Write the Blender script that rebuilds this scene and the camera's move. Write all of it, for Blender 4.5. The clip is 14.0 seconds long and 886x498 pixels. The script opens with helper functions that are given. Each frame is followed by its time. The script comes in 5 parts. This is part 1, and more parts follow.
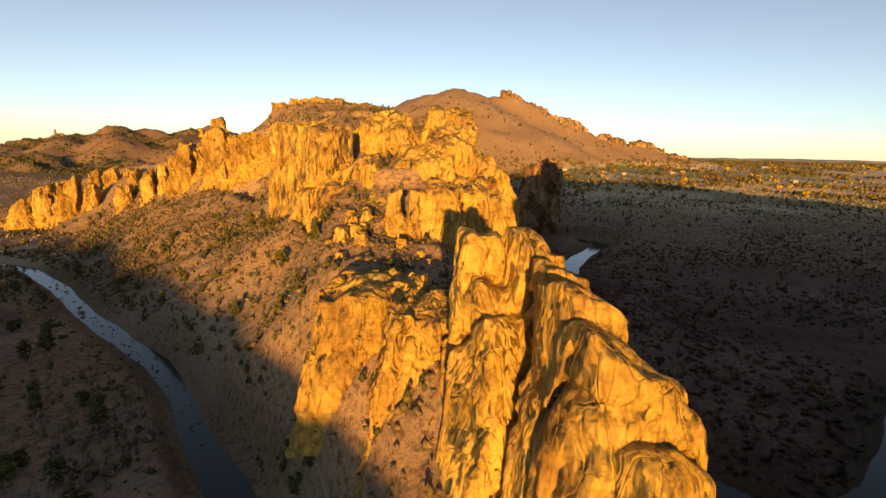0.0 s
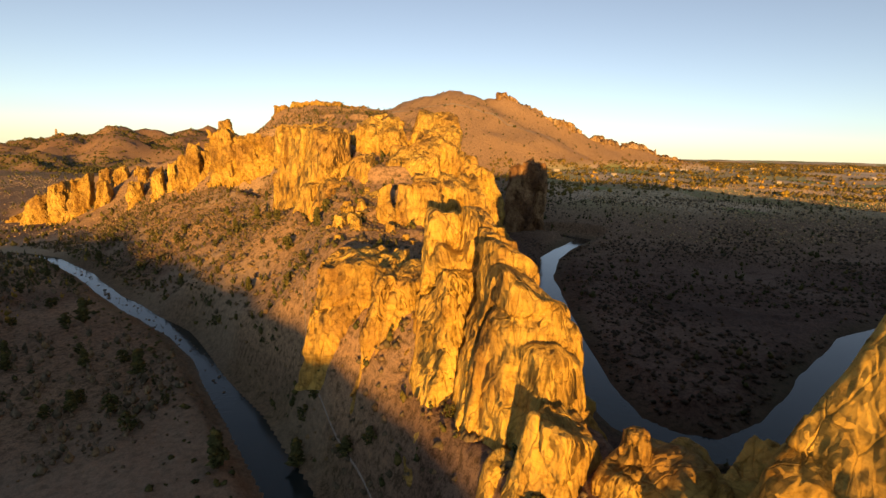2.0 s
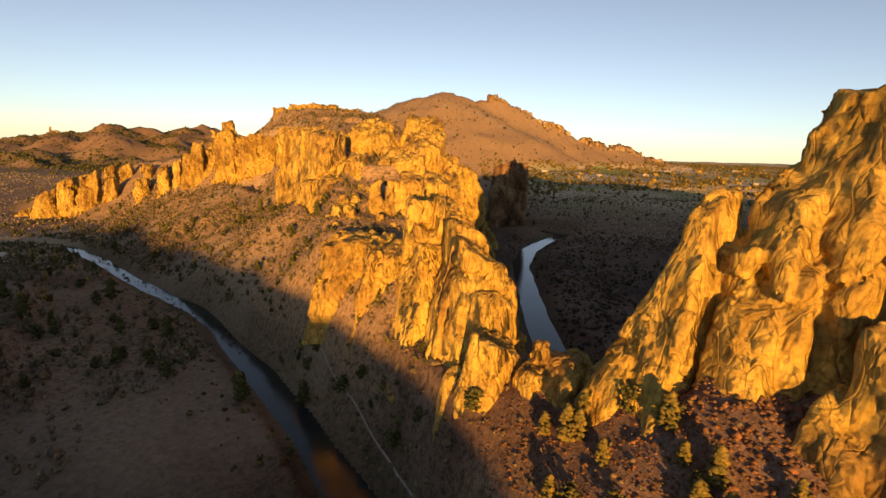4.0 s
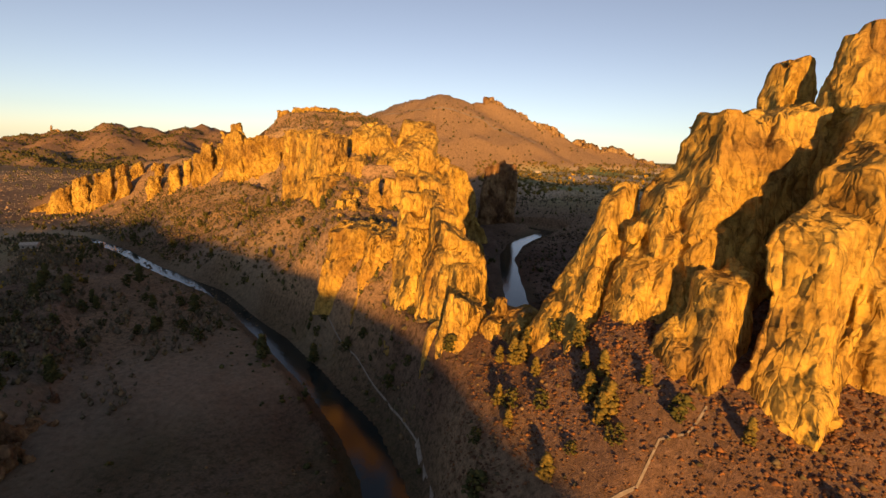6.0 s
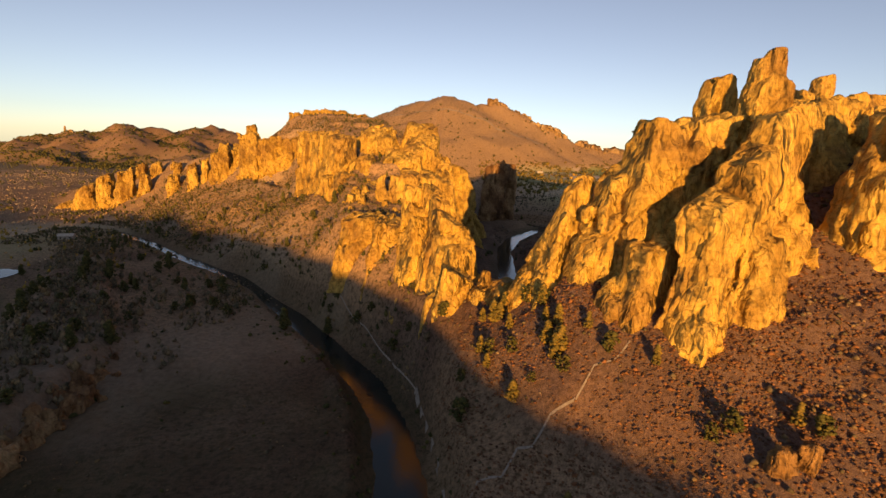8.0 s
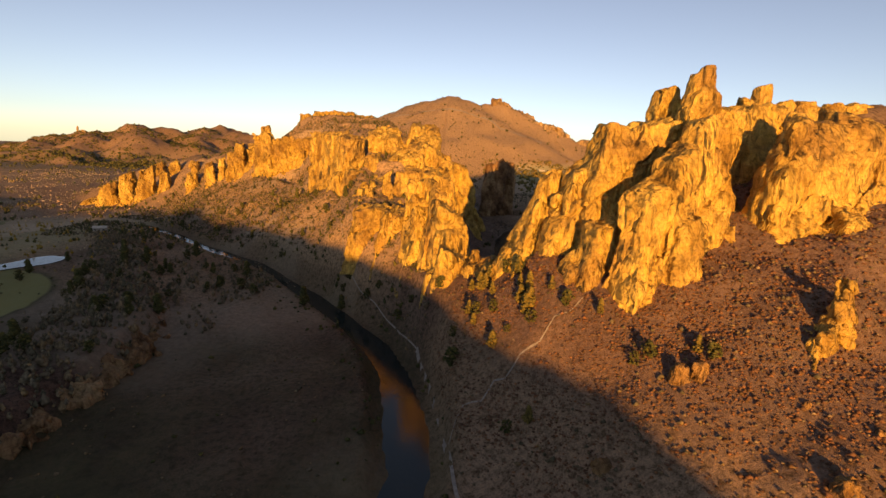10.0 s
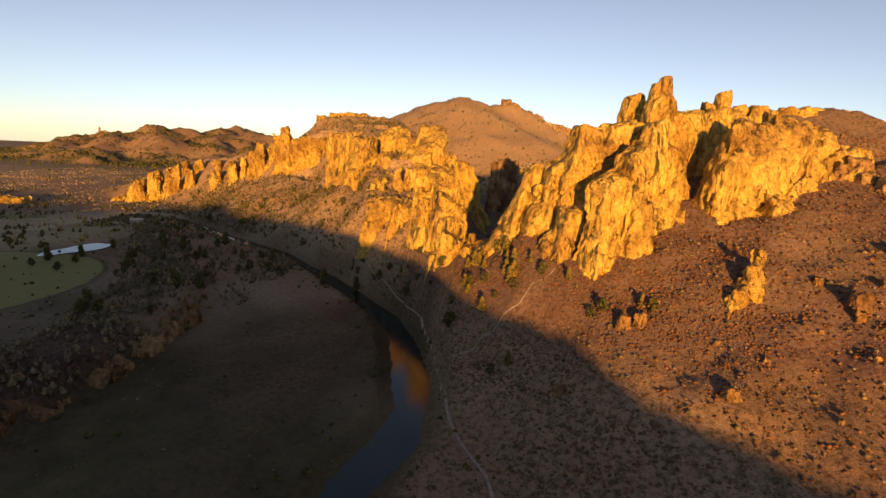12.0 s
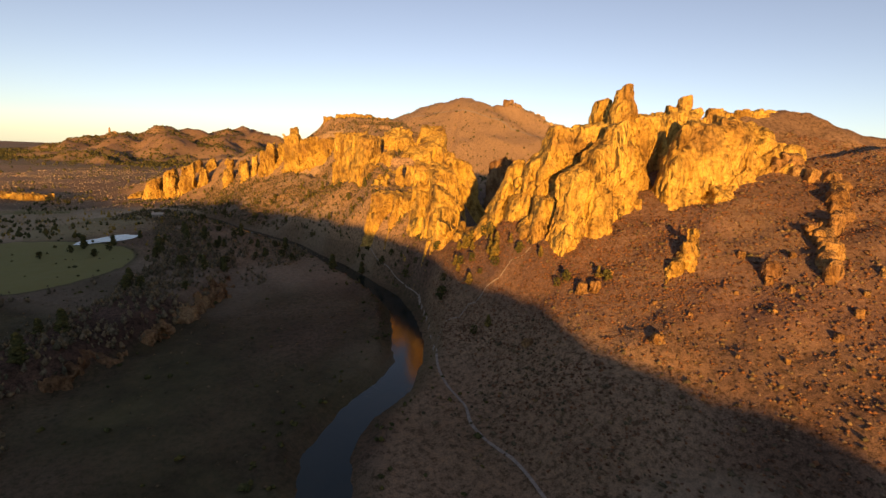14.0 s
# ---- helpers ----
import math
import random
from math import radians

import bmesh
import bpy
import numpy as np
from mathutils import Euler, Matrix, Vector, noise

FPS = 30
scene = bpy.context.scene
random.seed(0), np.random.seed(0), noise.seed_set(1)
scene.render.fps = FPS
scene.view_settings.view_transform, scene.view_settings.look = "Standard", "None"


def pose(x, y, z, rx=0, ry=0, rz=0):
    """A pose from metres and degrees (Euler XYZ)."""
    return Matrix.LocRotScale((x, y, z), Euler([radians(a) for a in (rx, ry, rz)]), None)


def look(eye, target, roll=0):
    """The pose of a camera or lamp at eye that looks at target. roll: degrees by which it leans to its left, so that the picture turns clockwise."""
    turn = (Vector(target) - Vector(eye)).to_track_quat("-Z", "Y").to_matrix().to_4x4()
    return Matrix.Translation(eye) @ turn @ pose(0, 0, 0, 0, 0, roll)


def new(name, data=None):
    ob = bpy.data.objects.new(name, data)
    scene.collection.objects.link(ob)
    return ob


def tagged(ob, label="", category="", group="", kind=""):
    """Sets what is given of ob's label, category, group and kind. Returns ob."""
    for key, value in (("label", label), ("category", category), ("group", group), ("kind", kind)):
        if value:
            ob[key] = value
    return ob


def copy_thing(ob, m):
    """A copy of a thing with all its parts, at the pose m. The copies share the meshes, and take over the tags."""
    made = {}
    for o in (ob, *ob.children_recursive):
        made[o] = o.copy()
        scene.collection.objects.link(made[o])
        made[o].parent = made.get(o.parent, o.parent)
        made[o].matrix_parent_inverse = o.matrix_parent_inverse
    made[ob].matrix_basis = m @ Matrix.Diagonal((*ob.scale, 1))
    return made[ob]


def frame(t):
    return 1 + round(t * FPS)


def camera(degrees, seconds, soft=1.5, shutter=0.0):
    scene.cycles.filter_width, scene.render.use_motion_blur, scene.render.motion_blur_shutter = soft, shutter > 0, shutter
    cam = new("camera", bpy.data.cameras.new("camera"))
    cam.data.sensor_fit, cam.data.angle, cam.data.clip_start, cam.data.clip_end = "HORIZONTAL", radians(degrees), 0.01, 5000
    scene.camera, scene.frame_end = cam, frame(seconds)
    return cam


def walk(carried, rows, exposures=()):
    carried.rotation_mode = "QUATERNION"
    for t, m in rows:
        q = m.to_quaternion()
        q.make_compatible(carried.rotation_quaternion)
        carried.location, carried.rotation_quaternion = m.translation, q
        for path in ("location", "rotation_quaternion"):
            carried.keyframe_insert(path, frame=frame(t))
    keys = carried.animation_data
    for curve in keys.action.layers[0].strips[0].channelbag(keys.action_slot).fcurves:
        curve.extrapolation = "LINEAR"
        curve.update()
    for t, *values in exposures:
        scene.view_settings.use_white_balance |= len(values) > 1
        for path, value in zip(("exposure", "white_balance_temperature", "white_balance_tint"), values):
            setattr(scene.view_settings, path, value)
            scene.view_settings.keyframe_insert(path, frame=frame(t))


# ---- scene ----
cam = camera(84.2, 14.0)
PATH = [
    (0, (-4.155, 4.137, 114.443), (-4.2, 6.092, 114.021), 1.4),
    (0.5, (-1.885, -5.394, 114.42), (-1.93, -3.439, 113.999), 1.4),
    (1, (0.333, -15.269, 114.503), (0.287, -13.314, 114.083), 1.5),
    (1.5, (2.731, -25.637, 114.59), (2.689, -23.682, 114.172), 1.6),
    (2, (5.114, -36.343, 114.653), (5.077, -34.387, 114.235), 1.6),
    (2.5, (7.258, -47.052, 114.77), (7.227, -45.096, 114.352), 1.6),
    (3, (9.293, -57.978, 114.976), (9.269, -56.022, 114.559), 1.8),
    (5.5, (17.588, -117.438, 117.334), (17.594, -115.481, 116.92), 2.2),
    (6, (18.689, -127.072, 117.339), (18.691, -125.115, 116.927), 2.4),
    (6.5, (19.879, -136.77, 117.195), (19.878, -134.812, 116.784), 2.5),
    (7, (21.154, -146.716, 117.124), (21.145, -144.759, 116.713), 2.5),
    (7.5, (22.503, -156.929, 117.164), (22.488, -154.971, 116.754), 2.5),
    (8, (23.77, -167.179, 117.218), (23.75, -165.221, 116.808), 2.5),
    (10.5, (31.017, -222.631, 117.453), (30.97, -220.675, 117.038), 2.4),
    (11, (32.905, -233.578, 117.246), (32.852, -231.622, 116.83), 2.4),
    (11.5, (35.069, -245.266, 116.981), (35.004, -243.311, 116.566), 2.4),
    (12, (37.216, -256.882, 116.686), (37.128, -254.927, 116.271), 2.4),
    (12.5, (39.581, -268.234, 116.43), (39.484, -266.28, 116.015), 2.4),
    (13, (41.963, -279.319, 116.186), (41.867, -277.364, 115.771), 2.3),
    (13.5, (44.261, -290.196, 116.008), (44.161, -288.242, 115.594), 2.3),
    (14, (46.65, -301.207, 115.896), (46.544, -299.254, 115.481), 2.3),
]
EXPOSURES = [(0.0, 0.92, 7700, 14), (3.2, 0.92, 7700, 14), (5.3, 0.7, 7700, 21), (8.2, 0.74, 7700, 21), (10.3, 0.83, 7700, 21), (14.0, 0.88, 7700, 21)]
walk(cam, [(t, look(eye, target, roll)) for t, eye, target, roll in PATH], EXPOSURES)

# ---- light: a low evening sun behind the flight, clear sky ----
SUN_UP, SUN_SIDE = 5.2, 0.05
world = bpy.data.worlds.new("evening_sky")
scene.world = world
world.use_nodes = True
wn, wl = world.node_tree.nodes, world.node_tree.links
sky = wn.new("ShaderNodeTexSky")
sky.sky_type, sky.sun_disc = "NISHITA", False
sky.sun_elevation, sky.sun_rotation = radians(SUN_UP), math.pi - math.atan(SUN_SIDE)
sky.altitude, sky.air_density, sky.dust_density, sky.ozone_density = 900, 0.65, 0.2, 1.7
wn["Background"].inputs["Strength"].default_value = 0.121
haze = wn.new("ShaderNodeHueSaturation")
haze.inputs["Saturation"].default_value = 0.78
wl.new(sky.outputs[0], haze.inputs["Color"])
wl.new(haze.outputs["Color"], wn["Background"].inputs["Color"])
sun = new("sun", bpy.data.lights.new("sun", "SUN"))
sun.data.energy, sun.data.angle, sun.data.color = 5.0, radians(0.6), (1.0, 0.575, 0.165)
sun.matrix_world = look((SUN_SIDE * 500, -500, 500 * math.tan(radians(SUN_UP))), (0, 0, 0))


# ---- noise on arrays ----
def hashed(ix, iy, iz, seed):
    h = (ix.astype(np.int64) * 374761393 + iy.astype(np.int64) * 668265263 + iz.astype(np.int64) * 2147483647 + seed * 974634777) & 0xFFFFFFFF
    h = ((h ^ (h >> 13)) * 1274126177) & 0xFFFFFFFF
    h = ((h ^ (h >> 16)) * 2246822519) & 0xFFFFFFFF
    h = h ^ (h >> 15)
    return (h & 0xFFFFFF) / float(0xFFFFFF)


def vnoise(p, seed=0):
    """Smooth value noise in -1..1 at the rows of p."""
    i = np.floor(p)
    f = p - i
    f = f * f * f * (f * (f * 6 - 15) + 10)
    i = i.astype(np.int64)
    out = 0
    for a in (0, 1):
        wx = f[:, 0] if a else 1 - f[:, 0]
        for b in (0, 1):
            wy = f[:, 1] if b else 1 - f[:, 1]
            for c in (0, 1):
                wz = f[:, 2] if c else 1 - f[:, 2]
                out = out + wx * wy * wz * hashed(i[:, 0] + a, i[:, 1] + b, i[:, 2] + c, seed)
    return out * 2 - 1


def fbm(p, octaves=4, seed=0, gain=0.5):
    total, amp, q = 0, 1.0, p.copy()
    for o in range(octaves):
        total = total + amp * vnoise(q, seed + o)
        amp *= gain
        q = q * 2.03 + 17.1
    return total


def blocks(p, seed):
    """Jointed rock: for each point its cell's random level, a tilted plane in that cell, and the distance to the joint."""
    i = np.floor(p).astype(np.int64)
    f1 = np.full(len(p), 9.0)
    f2 = np.full(len(p), 9.0)
    best = np.zeros((len(p), 3), np.int64)
    off = np.zeros((len(p), 3))
    for a in (-1, 0, 1):
        for b in (-1, 0, 1):
            for c in (-1, 0, 1):
                j = i + (a, b, c)
                o = np.stack([hashed(j[:, 0], j[:, 1], j[:, 2], seed + k) for k in (0, 1, 2)], 1)
                v = p - (j + 0.1 + 0.8 * o)
                d = np.sqrt((v * v).sum(1))
                near = d < f1
                f2 = np.where(near, f1, np.minimum(f2, d))
                f1 = np.where(near, d, f1)
                best[near] = j[near]
                off[near] = v[near]
    level = hashed(best[:, 0], best[:, 1], best[:, 2], seed + 5) * 2 - 1
    tilt = np.stack([hashed(best[:, 0], best[:, 1], best[:, 2], seed + 6 + k) * 2 - 1 for k in range(3)], 1)
    return level, (tilt * off).sum(1), f2 - f1


# ---- the lie of the land ----
RIVER = np.array([(-1500, 300), (-1000, 380), (-700, 450), (-480, 440), (-368, 401), (-301, 352), (-241, 299), (-192, 262), (-156, 235), (-128, 206),
                  (-108, 180), (-80, 148), (-39, 94), (-13, 56), (1, 25), (11, -15), (17, -55), (13, -84), (1, -112), (-3, -140), (6, -175), (30, -240), (45, -330), (20, -480), (-60, -600)], float)
RIVER_FAR = np.array([(-60, 690), (60, 650), (150, 608), (174, 585), (158, 560), (128, 510), (108, 470), (90, 400), (84, 320), (79, 240), (77, 190), (82, 157), (96, 142),
                      (118, 136), (150, 154), (199, 204), (260, 258), (340, 300), (460, 310), (600, 280), (800, 300), (1200, 250)], float)


def smooth_line(pts, step=6.0):
    """A Catmull-Rom line through pts."""
    p = np.vstack([2 * pts[0] - pts[1], pts, 2 * pts[-1] - pts[-2]])
    out = []
    for k in range(1, len(p) - 2):
        n = max(2, int(np.linalg.norm(p[k + 1][:2] - p[k][:2]) / step))
        t = np.linspace(0, 1, n, endpoint=False)[:, None]
        a, b, c, d = p[k - 1], p[k], p[k + 1], p[k + 2]
        out.append(0.5 * (2 * b + (c - a) * t + (2 * a - 5 * b + 4 * c - d) * t * t + (3 * b - a - 3 * c + d) * t ** 3))
    return np.vstack(out + [pts[-1:]])


def line_dist(x, y, pts, extra=False):
    """Distance from a line; with extra also the values after x, y along it."""
    best = np.full(x.shape, 1e9)
    vals = np.zeros(x.shape + (pts.shape[1] - 2,))
    for a, b in zip(pts[:-1], pts[1:]):
        d = b[:2] - a[:2]
        t = np.clip(((x - a[0]) * d[0] + (y - a[1]) * d[1]) / (d @ d), 0, 1)
        r = np.hypot(x - a[0] - t * d[0], y - a[1] - t * d[1])
        near = r < best
        best = np.where(near, r, best)
        if extra:
            vals[near] = (a[2:] + t[..., None] * (b[2:] - a[2:]))[near]
    return (best, vals) if extra else best


def ridge(x, y, pts):
    """Rows x, y, top, half-width of the flat top, slope: the highest of all that the line's pieces give."""
    pts = np.array(pts, float)
    out = np.full(x.shape, -1e4)
    for a, b in zip(pts[:-1], pts[1:]):
        d = b[:2] - a[:2]
        t = np.clip(((x - a[0]) * d[0] + (y - a[1]) * d[1]) / (d @ d), 0, 1)
        r = np.hypot(x - a[0] - t * d[0], y - a[1] - t * d[1])
        z, w, s = (a[k] + t * (b[k] - a[k]) for k in (2, 3, 4))
        out = np.maximum(out, z - s * np.maximum(0, r - w))
    return out


def smax(a, b, k=4.0):
    h = np.clip(0.5 + 0.5 * (a - b) / k, 0, 1)
    return b + (a - b) * h + k * h * (1 - h)


def step(v, lo, hi):
    t = np.clip((v - lo) / (hi - lo), 0, 1)
    return t * t * (3 - 2 * t)


TALUS = [(84, 2, 66, 0, 0.9), (64, 20, 63, 0, 1.0), (46, 38, 52, 2, 0.8), (15, 70, 44, 3, 0.8), (-15, 108, 40, 0, 0.8), (-31, 134, 40, 0, 0.8), (-55, 180, 51, 0, 0.9), (-66, 230, 56, 0, 0.75),
         (-100, 290, 68, 0, 0.72), (-148, 402, 56, 0, 0.42), (-262, 519, 60, 0, 0.42), (-340, 585, 46, 0, 0.42), (-430, 610, 14, 0, 0.35), (-620, 770, -14, 0, 0.3), (-760, 790, -36, 0, 0.3)]
CORE = [(60, 29, 52, 3, 1.1), (42, 45, 52, 3, 1.2), (27, 90, 52, 6, 1.2), (-8, 150, 62, 18, 1.2), (-32, 200, 66, 24, 1.2), (-42, 260, 80, 24, 1.2), (-45, 320, 98, 24, 1.25), (-60, 400, 124, 32, 1.35),
        (-85, 480, 140, 28, 1.4), (-120, 575, 152, 34, 1.3), (-95, 640, 148, 36, 1.1)]
PLATEAU = [(-92, 400, 114, 12, 1.3), (-108, 440, 124, 18, 1.4), (-122, 520, 142, 26, 1.5), (-160, 620, 157, 30, 1.2), (-215, 668, 156, 22, 0.9)]
CORE_WEST = [(-130, 572, 150, 16, 1.4), (-200, 572, 132, 12, 1.5), (-255, 568, 114, 8, 1.4), (-320, 625, 92, 8, 0.8), (-420, 680, 76, 8, 0.7), (-560, 810, 60, 8, 0.6), (-650, 840, 36, 8, 0.5),
             (-780, 870, -10, 8, 0.4)]
HILL = [(110, 22, 84, 6, 0.9), (150, 42, 108, 8, 0.8), (200, 74, 132, 10, 0.62), (245, 96, 145, 14, 0.56), (290, 112, 149, 14, 0.54), (345, 118, 134, 16, 0.5), (410, 112, 110, 16, 0.45),
        (465, 104, 104, 14, 0.5), (500, 96, 84, 10, 0.6), (530, 84, 44, 8, 0.6), (570, 70, 10, 8, 0.5)]
BLUFF = [(-385, 335, 6, 10, 0.5), (-300, 255, 9, 14, 0.7), (-225, 140, 13, 18, 0.9), (-172, 60, 15, 20, 1.1), (-156, -10, 16, 20, 1.2), (-152, -70, 15, 18, 1.1), (-170, -150, 14, 18, 0.8)]
BUTTE = [(-700, 2600, 120, 40, 0.4), (-184, 2330, 290, 30, 0.42), (-20, 2330, 366, 40, 0.42), (120, 2320, 326, 20, 0.5), (232, 2270, 330, 5, 0.55), (350, 2220, 268, 5, 0.5), (454, 2170, 222, 5, 0.45),
         (612, 2120, 160, 5, 0.42), (767, 2070, 136, 5, 0.4), (872, 2020, 84, 5, 0.35), (1000, 1960, 10, 5, 0.3)]
WEST_HILLS = [(-3320, 2950, -150, 20, 0.3), (-3040, 3000, -44, 20, 0.35), (-2800, 3000, 48, 20, 0.4), (-2560, 3000, 108, 20, 0.42), (-2470, 3000, 124, 14, 0.45), (-2350, 3000, 116, 14, 0.45),
              (-2245, 3000, 120, 16, 0.42), (-2010, 3000, 192, 10, 0.5), (-1870, 3000, 154, 14, 0.45), (-1690, 3000, 146, 14, 0.42), (-1480, 3000, 130, 20, 0.4), (-1200, 3050, 100, 20, 0.3)]
WEST_CONE = [(-1860, 3420, 150, 5, 0.4), (-1715, 3420, 250, 4, 0.55), (-1560, 3420, 170, 5, 0.45), (-1400, 3420, 120, 5, 0.4)]
SPURS = [[(-2560, 3000, 100, 10, 0.35), (-2350, 2600, 74, 10, 0.32), (-2050, 2100, 24, 10, 0.3), (-1800, 1750, -30, 10, 0.3)], [(-2245, 3000, 112, 10, 0.35), (-2050, 2600, 96, 10, 0.32), (-1750, 2050, 50, 10, 0.3), (-1500, 1650, -20, 10, 0.3)],
         [(-2010, 3000, 184, 8, 0.4), (-1800, 2600, 124, 8, 0.35), (-1500, 2100, 66, 10, 0.3), (-1250, 1700, 0, 10, 0.3)], [(-1715, 3200, 140, 8, 0.4), (-1500, 2700, 110, 10, 0.32), (-1200, 2150, 60, 10, 0.3), (-1000, 1750, 10, 10, 0.3)]]
FOOTHILLS = [(-2500, 2200, -30, 20, 0.3), (-2150, 2150, 26, 20, 0.34), (-1900, 2050, 14, 20, 0.3), (-1650, 2000, 40, 16, 0.34), (-1450, 1950, 14, 20, 0.3), (-1200, 2150, 60, 20, 0.32), (-900, 2100, 60, 30, 0.22)]
BEHIND = [(-1900, -640, 90, 20, 0.4), (-520, -700, 103, 12, 0.5), (-400, -700, 108, 12, 0.5), (-260, -700, 120, 12, 0.5), (-190, -700, 114, 10, 0.5), (-110, -700, 116, 10, 0.5), (0, -700, 113, 10, 0.5),
          (45, -700, 106, 6, 0.6), (85, -700, 104, 4, 0.6), (112, -700, 101, 3, 0.7), (130, -700, 91, 3, 0.7), (160, -700, 86, 4, 0.7), (200, -700, 80, 4, 0.6), (330, -700, 77, 8, 0.5), (480, -700, 40, 8, 0.4), (600, -700, 10, 8, 0.3)]


def fall(x, y):
    """The valley drops to the west and north-west."""
    return -0.09 * np.maximum(0, -x - 400) * step(-x, 380, 460) * (1 - step(-x, 900, 1600)) - 34 * step(-x, 900, 1600)


def ground_z(x, y, fine=True):
    x, y = np.asarray(x, float), np.asarray(y, float)
    shape = x.shape
    x, y = x.ravel(), y.ravel()
    q = np.stack([x, y, np.zeros_like(x)], 1)
    far = step(np.hypot(x, y - 300), 700, 2200)
    z = 4 + 2.5 * vnoise(q / 90, 3) + fall(x, y)
    # the far north-west drops away
    z = z - 170 * step(-x / np.maximum(y + 300, 300), 0.85, 1.0) * step(np.hypot(x, y), 1500, 2800)
    z = z + 24 * step(y, 330, 760) * step(x, 40, 260) + 24 * step(x, 350, 700) * (1 - step(y, 330, 760))
    z = z + far * 10 * vnoise(q / 500, 8) + 14 * step(y, 900, 1700) * step(x, -500, 200)
    rough = 1 + 0.5 * vnoise(q / 60, 21)
    n_small = fbm(q / 26, 4, 31) * 3.2
    gully = np.abs(vnoise(q / 34, 44)) * 5 - 1.5
    back = np.maximum(0, y - np.interp(x, [50, 100, 140, 200, 290, 420], [24, 28, 48, 84, 112, 114]))
    for pts, k in ((TALUS, 4), (CORE, 4), (PLATEAU, 5), (CORE_WEST, 6), (HILL, 10)):
        top = ridge(x, y, pts) - (0.9 * back if pts is HILL else 0)
        z = smax(z, top + (n_small + gully) * 0.6, k)
    # apron below the crag: a tilted fan, cut off by the river bank
    d_riv = line_dist(x, y, RIVER)
    fan = 60 + 0.26 * (x - 97) + 0.40 * (y + 32) + n_small * 0.7 - 0.0006 * np.maximum(0, x - 240) ** 2
    start = np.interp(y, [-400, -150, -100, -62, -25, 20], [120, 74, 44, 24, 9, 8])
    rise = np.interp(y, [-300, -110, -60, -30, 5], [0.4, 0.6, 0.75, 0.95, 1.25])
    cap = (d_riv - start) * rise + 4
    side = step(x - np.interp(y, RIVER[::-1, 1], RIVER[::-1, 0], right=-400), 0, 12) * (1 - step(y, 10, 40))
    fan = np.minimum(fan, cap) - 6 * vnoise(q / 40, 52) * 0.25
    z = smax(z, np.where(side > 0, fan, -1e3) * side - 20 * (1 - side), 5)
    z = smax(z, ridge(x, y, BLUFF) + n_small * 0.5, 3)
    big = fbm(q / 260, 5, 61)
    for pts in (BUTTE, WEST_HILLS, WEST_CONE, FOOTHILLS, *SPURS):
        z = smax(z, ridge(x, y, pts) - (0 if pts is BUTTE else 16) + (0.4 if pts is BUTTE else 1.0) * (big * 36 - 8 + np.abs(vnoise(q / 170, 71)) * 40 - 12 + np.abs(vnoise(q / 80, 72)) * 26 - 7 + fbm(q / 55, 2, 73) * 7) * far, 14)
    z = smax(z, ridge(x, y, BEHIND) + n_small, 10)
    if fine:
        z = z + 0.7 * fbm(q / 9, 2, 77) * (1 - far)
    # river beds
    for line, w in ((RIVER, 7.4), (RIVER_FAR, 9.0)):
        d = d_riv if line is RIVER else line_dist(x, y, line)
        bed = fall(x, y)
        w2 = (np.interp(y, [-200, 0, 60, 150, 190], [9.0, 8.6, 8.0, 7.4, 5.4]) if line is RIVER else w) + 1.2 * vnoise(q / 30, 13)
        bank = bed + np.where(d < w2, -2.0 + 2.2 * step(d, w2 - 3, w2), 0.2 + np.maximum(0, d - w2) * 0.25 + np.maximum(0, d - w2 - (5 if line is RIVER else 14)) * (2.6 if line is RIVER else 1.6))
        z = np.where(d < 400, np.minimum(z, bank), z)
    return z.reshape(shape)


def at_ground(x, y):
    return float(ground_z(np.array([x]), np.array([y]))[0])


# ---- materials ----
def material(name):
    m = bpy.data.materials.new(name)
    m.use_nodes = True
    t = m.node_tree
    b = t.nodes["Principled BSDF"]
    return m, t.nodes, t.links, b


def tex_noise(n, l, vec, scale, detail=6.0, rough=0.6, distort=0.0):
    t = n.new("ShaderNodeTexNoise")
    t.inputs["Scale"].default_value, t.inputs["Detail"].default_value = scale, detail
    t.inputs["Roughness"].default_value, t.inputs["Distortion"].default_value = rough, distort
    l.new(vec, t.inputs["Vector"])
    return t.outputs["Fac"]


def stretched(n, l, vec, scale, turn=(0, 0, 0)):
    m = n.new("ShaderNodeMapping")
    m.inputs["Scale"].default_value = scale
    m.inputs["Rotation"].default_value = turn
    l.new(vec, m.inputs["Vector"])
    return m.outputs["Vector"]


def ramp(n, l, fac, *stops):
    r = n.new("ShaderNodeValToRGB")
    els = r.color_ramp.elements
    while len(els) < len(stops):
        els.new(0.5)
    for e, (pos, col) in zip(els, stops):
        e.position = pos
        e.color = (*col, 1) if len(col) == 3 else col
    l.new(fac, r.inputs["Fac"])
    return r.outputs["Color"]


def mixed(n, l, a, b, fac, mode="MIX"):
    m = n.new("ShaderNodeMix")
    m.data_type, m.blend_type = "RGBA", mode
    for sock, v in ((m.inputs[6], a), (m.inputs[7], b), (m.inputs[0], fac)):
        if isinstance(v, (int, float)):
            sock.default_value = v
        elif isinstance(v, tuple):
            sock.default_value = (*v, 1)
        else:
            l.new(v, sock)
    return m.outputs[2]


def bumped(n, l, b, height, strength, dist):
    k = n.new("ShaderNodeBump")
    k.inputs["Strength"].default_value, k.inputs["Distance"].default_value = strength, dist
    l.new(height, k.inputs["Height"])
    l.new(k.outputs["Normal"], b.inputs["Normal"])


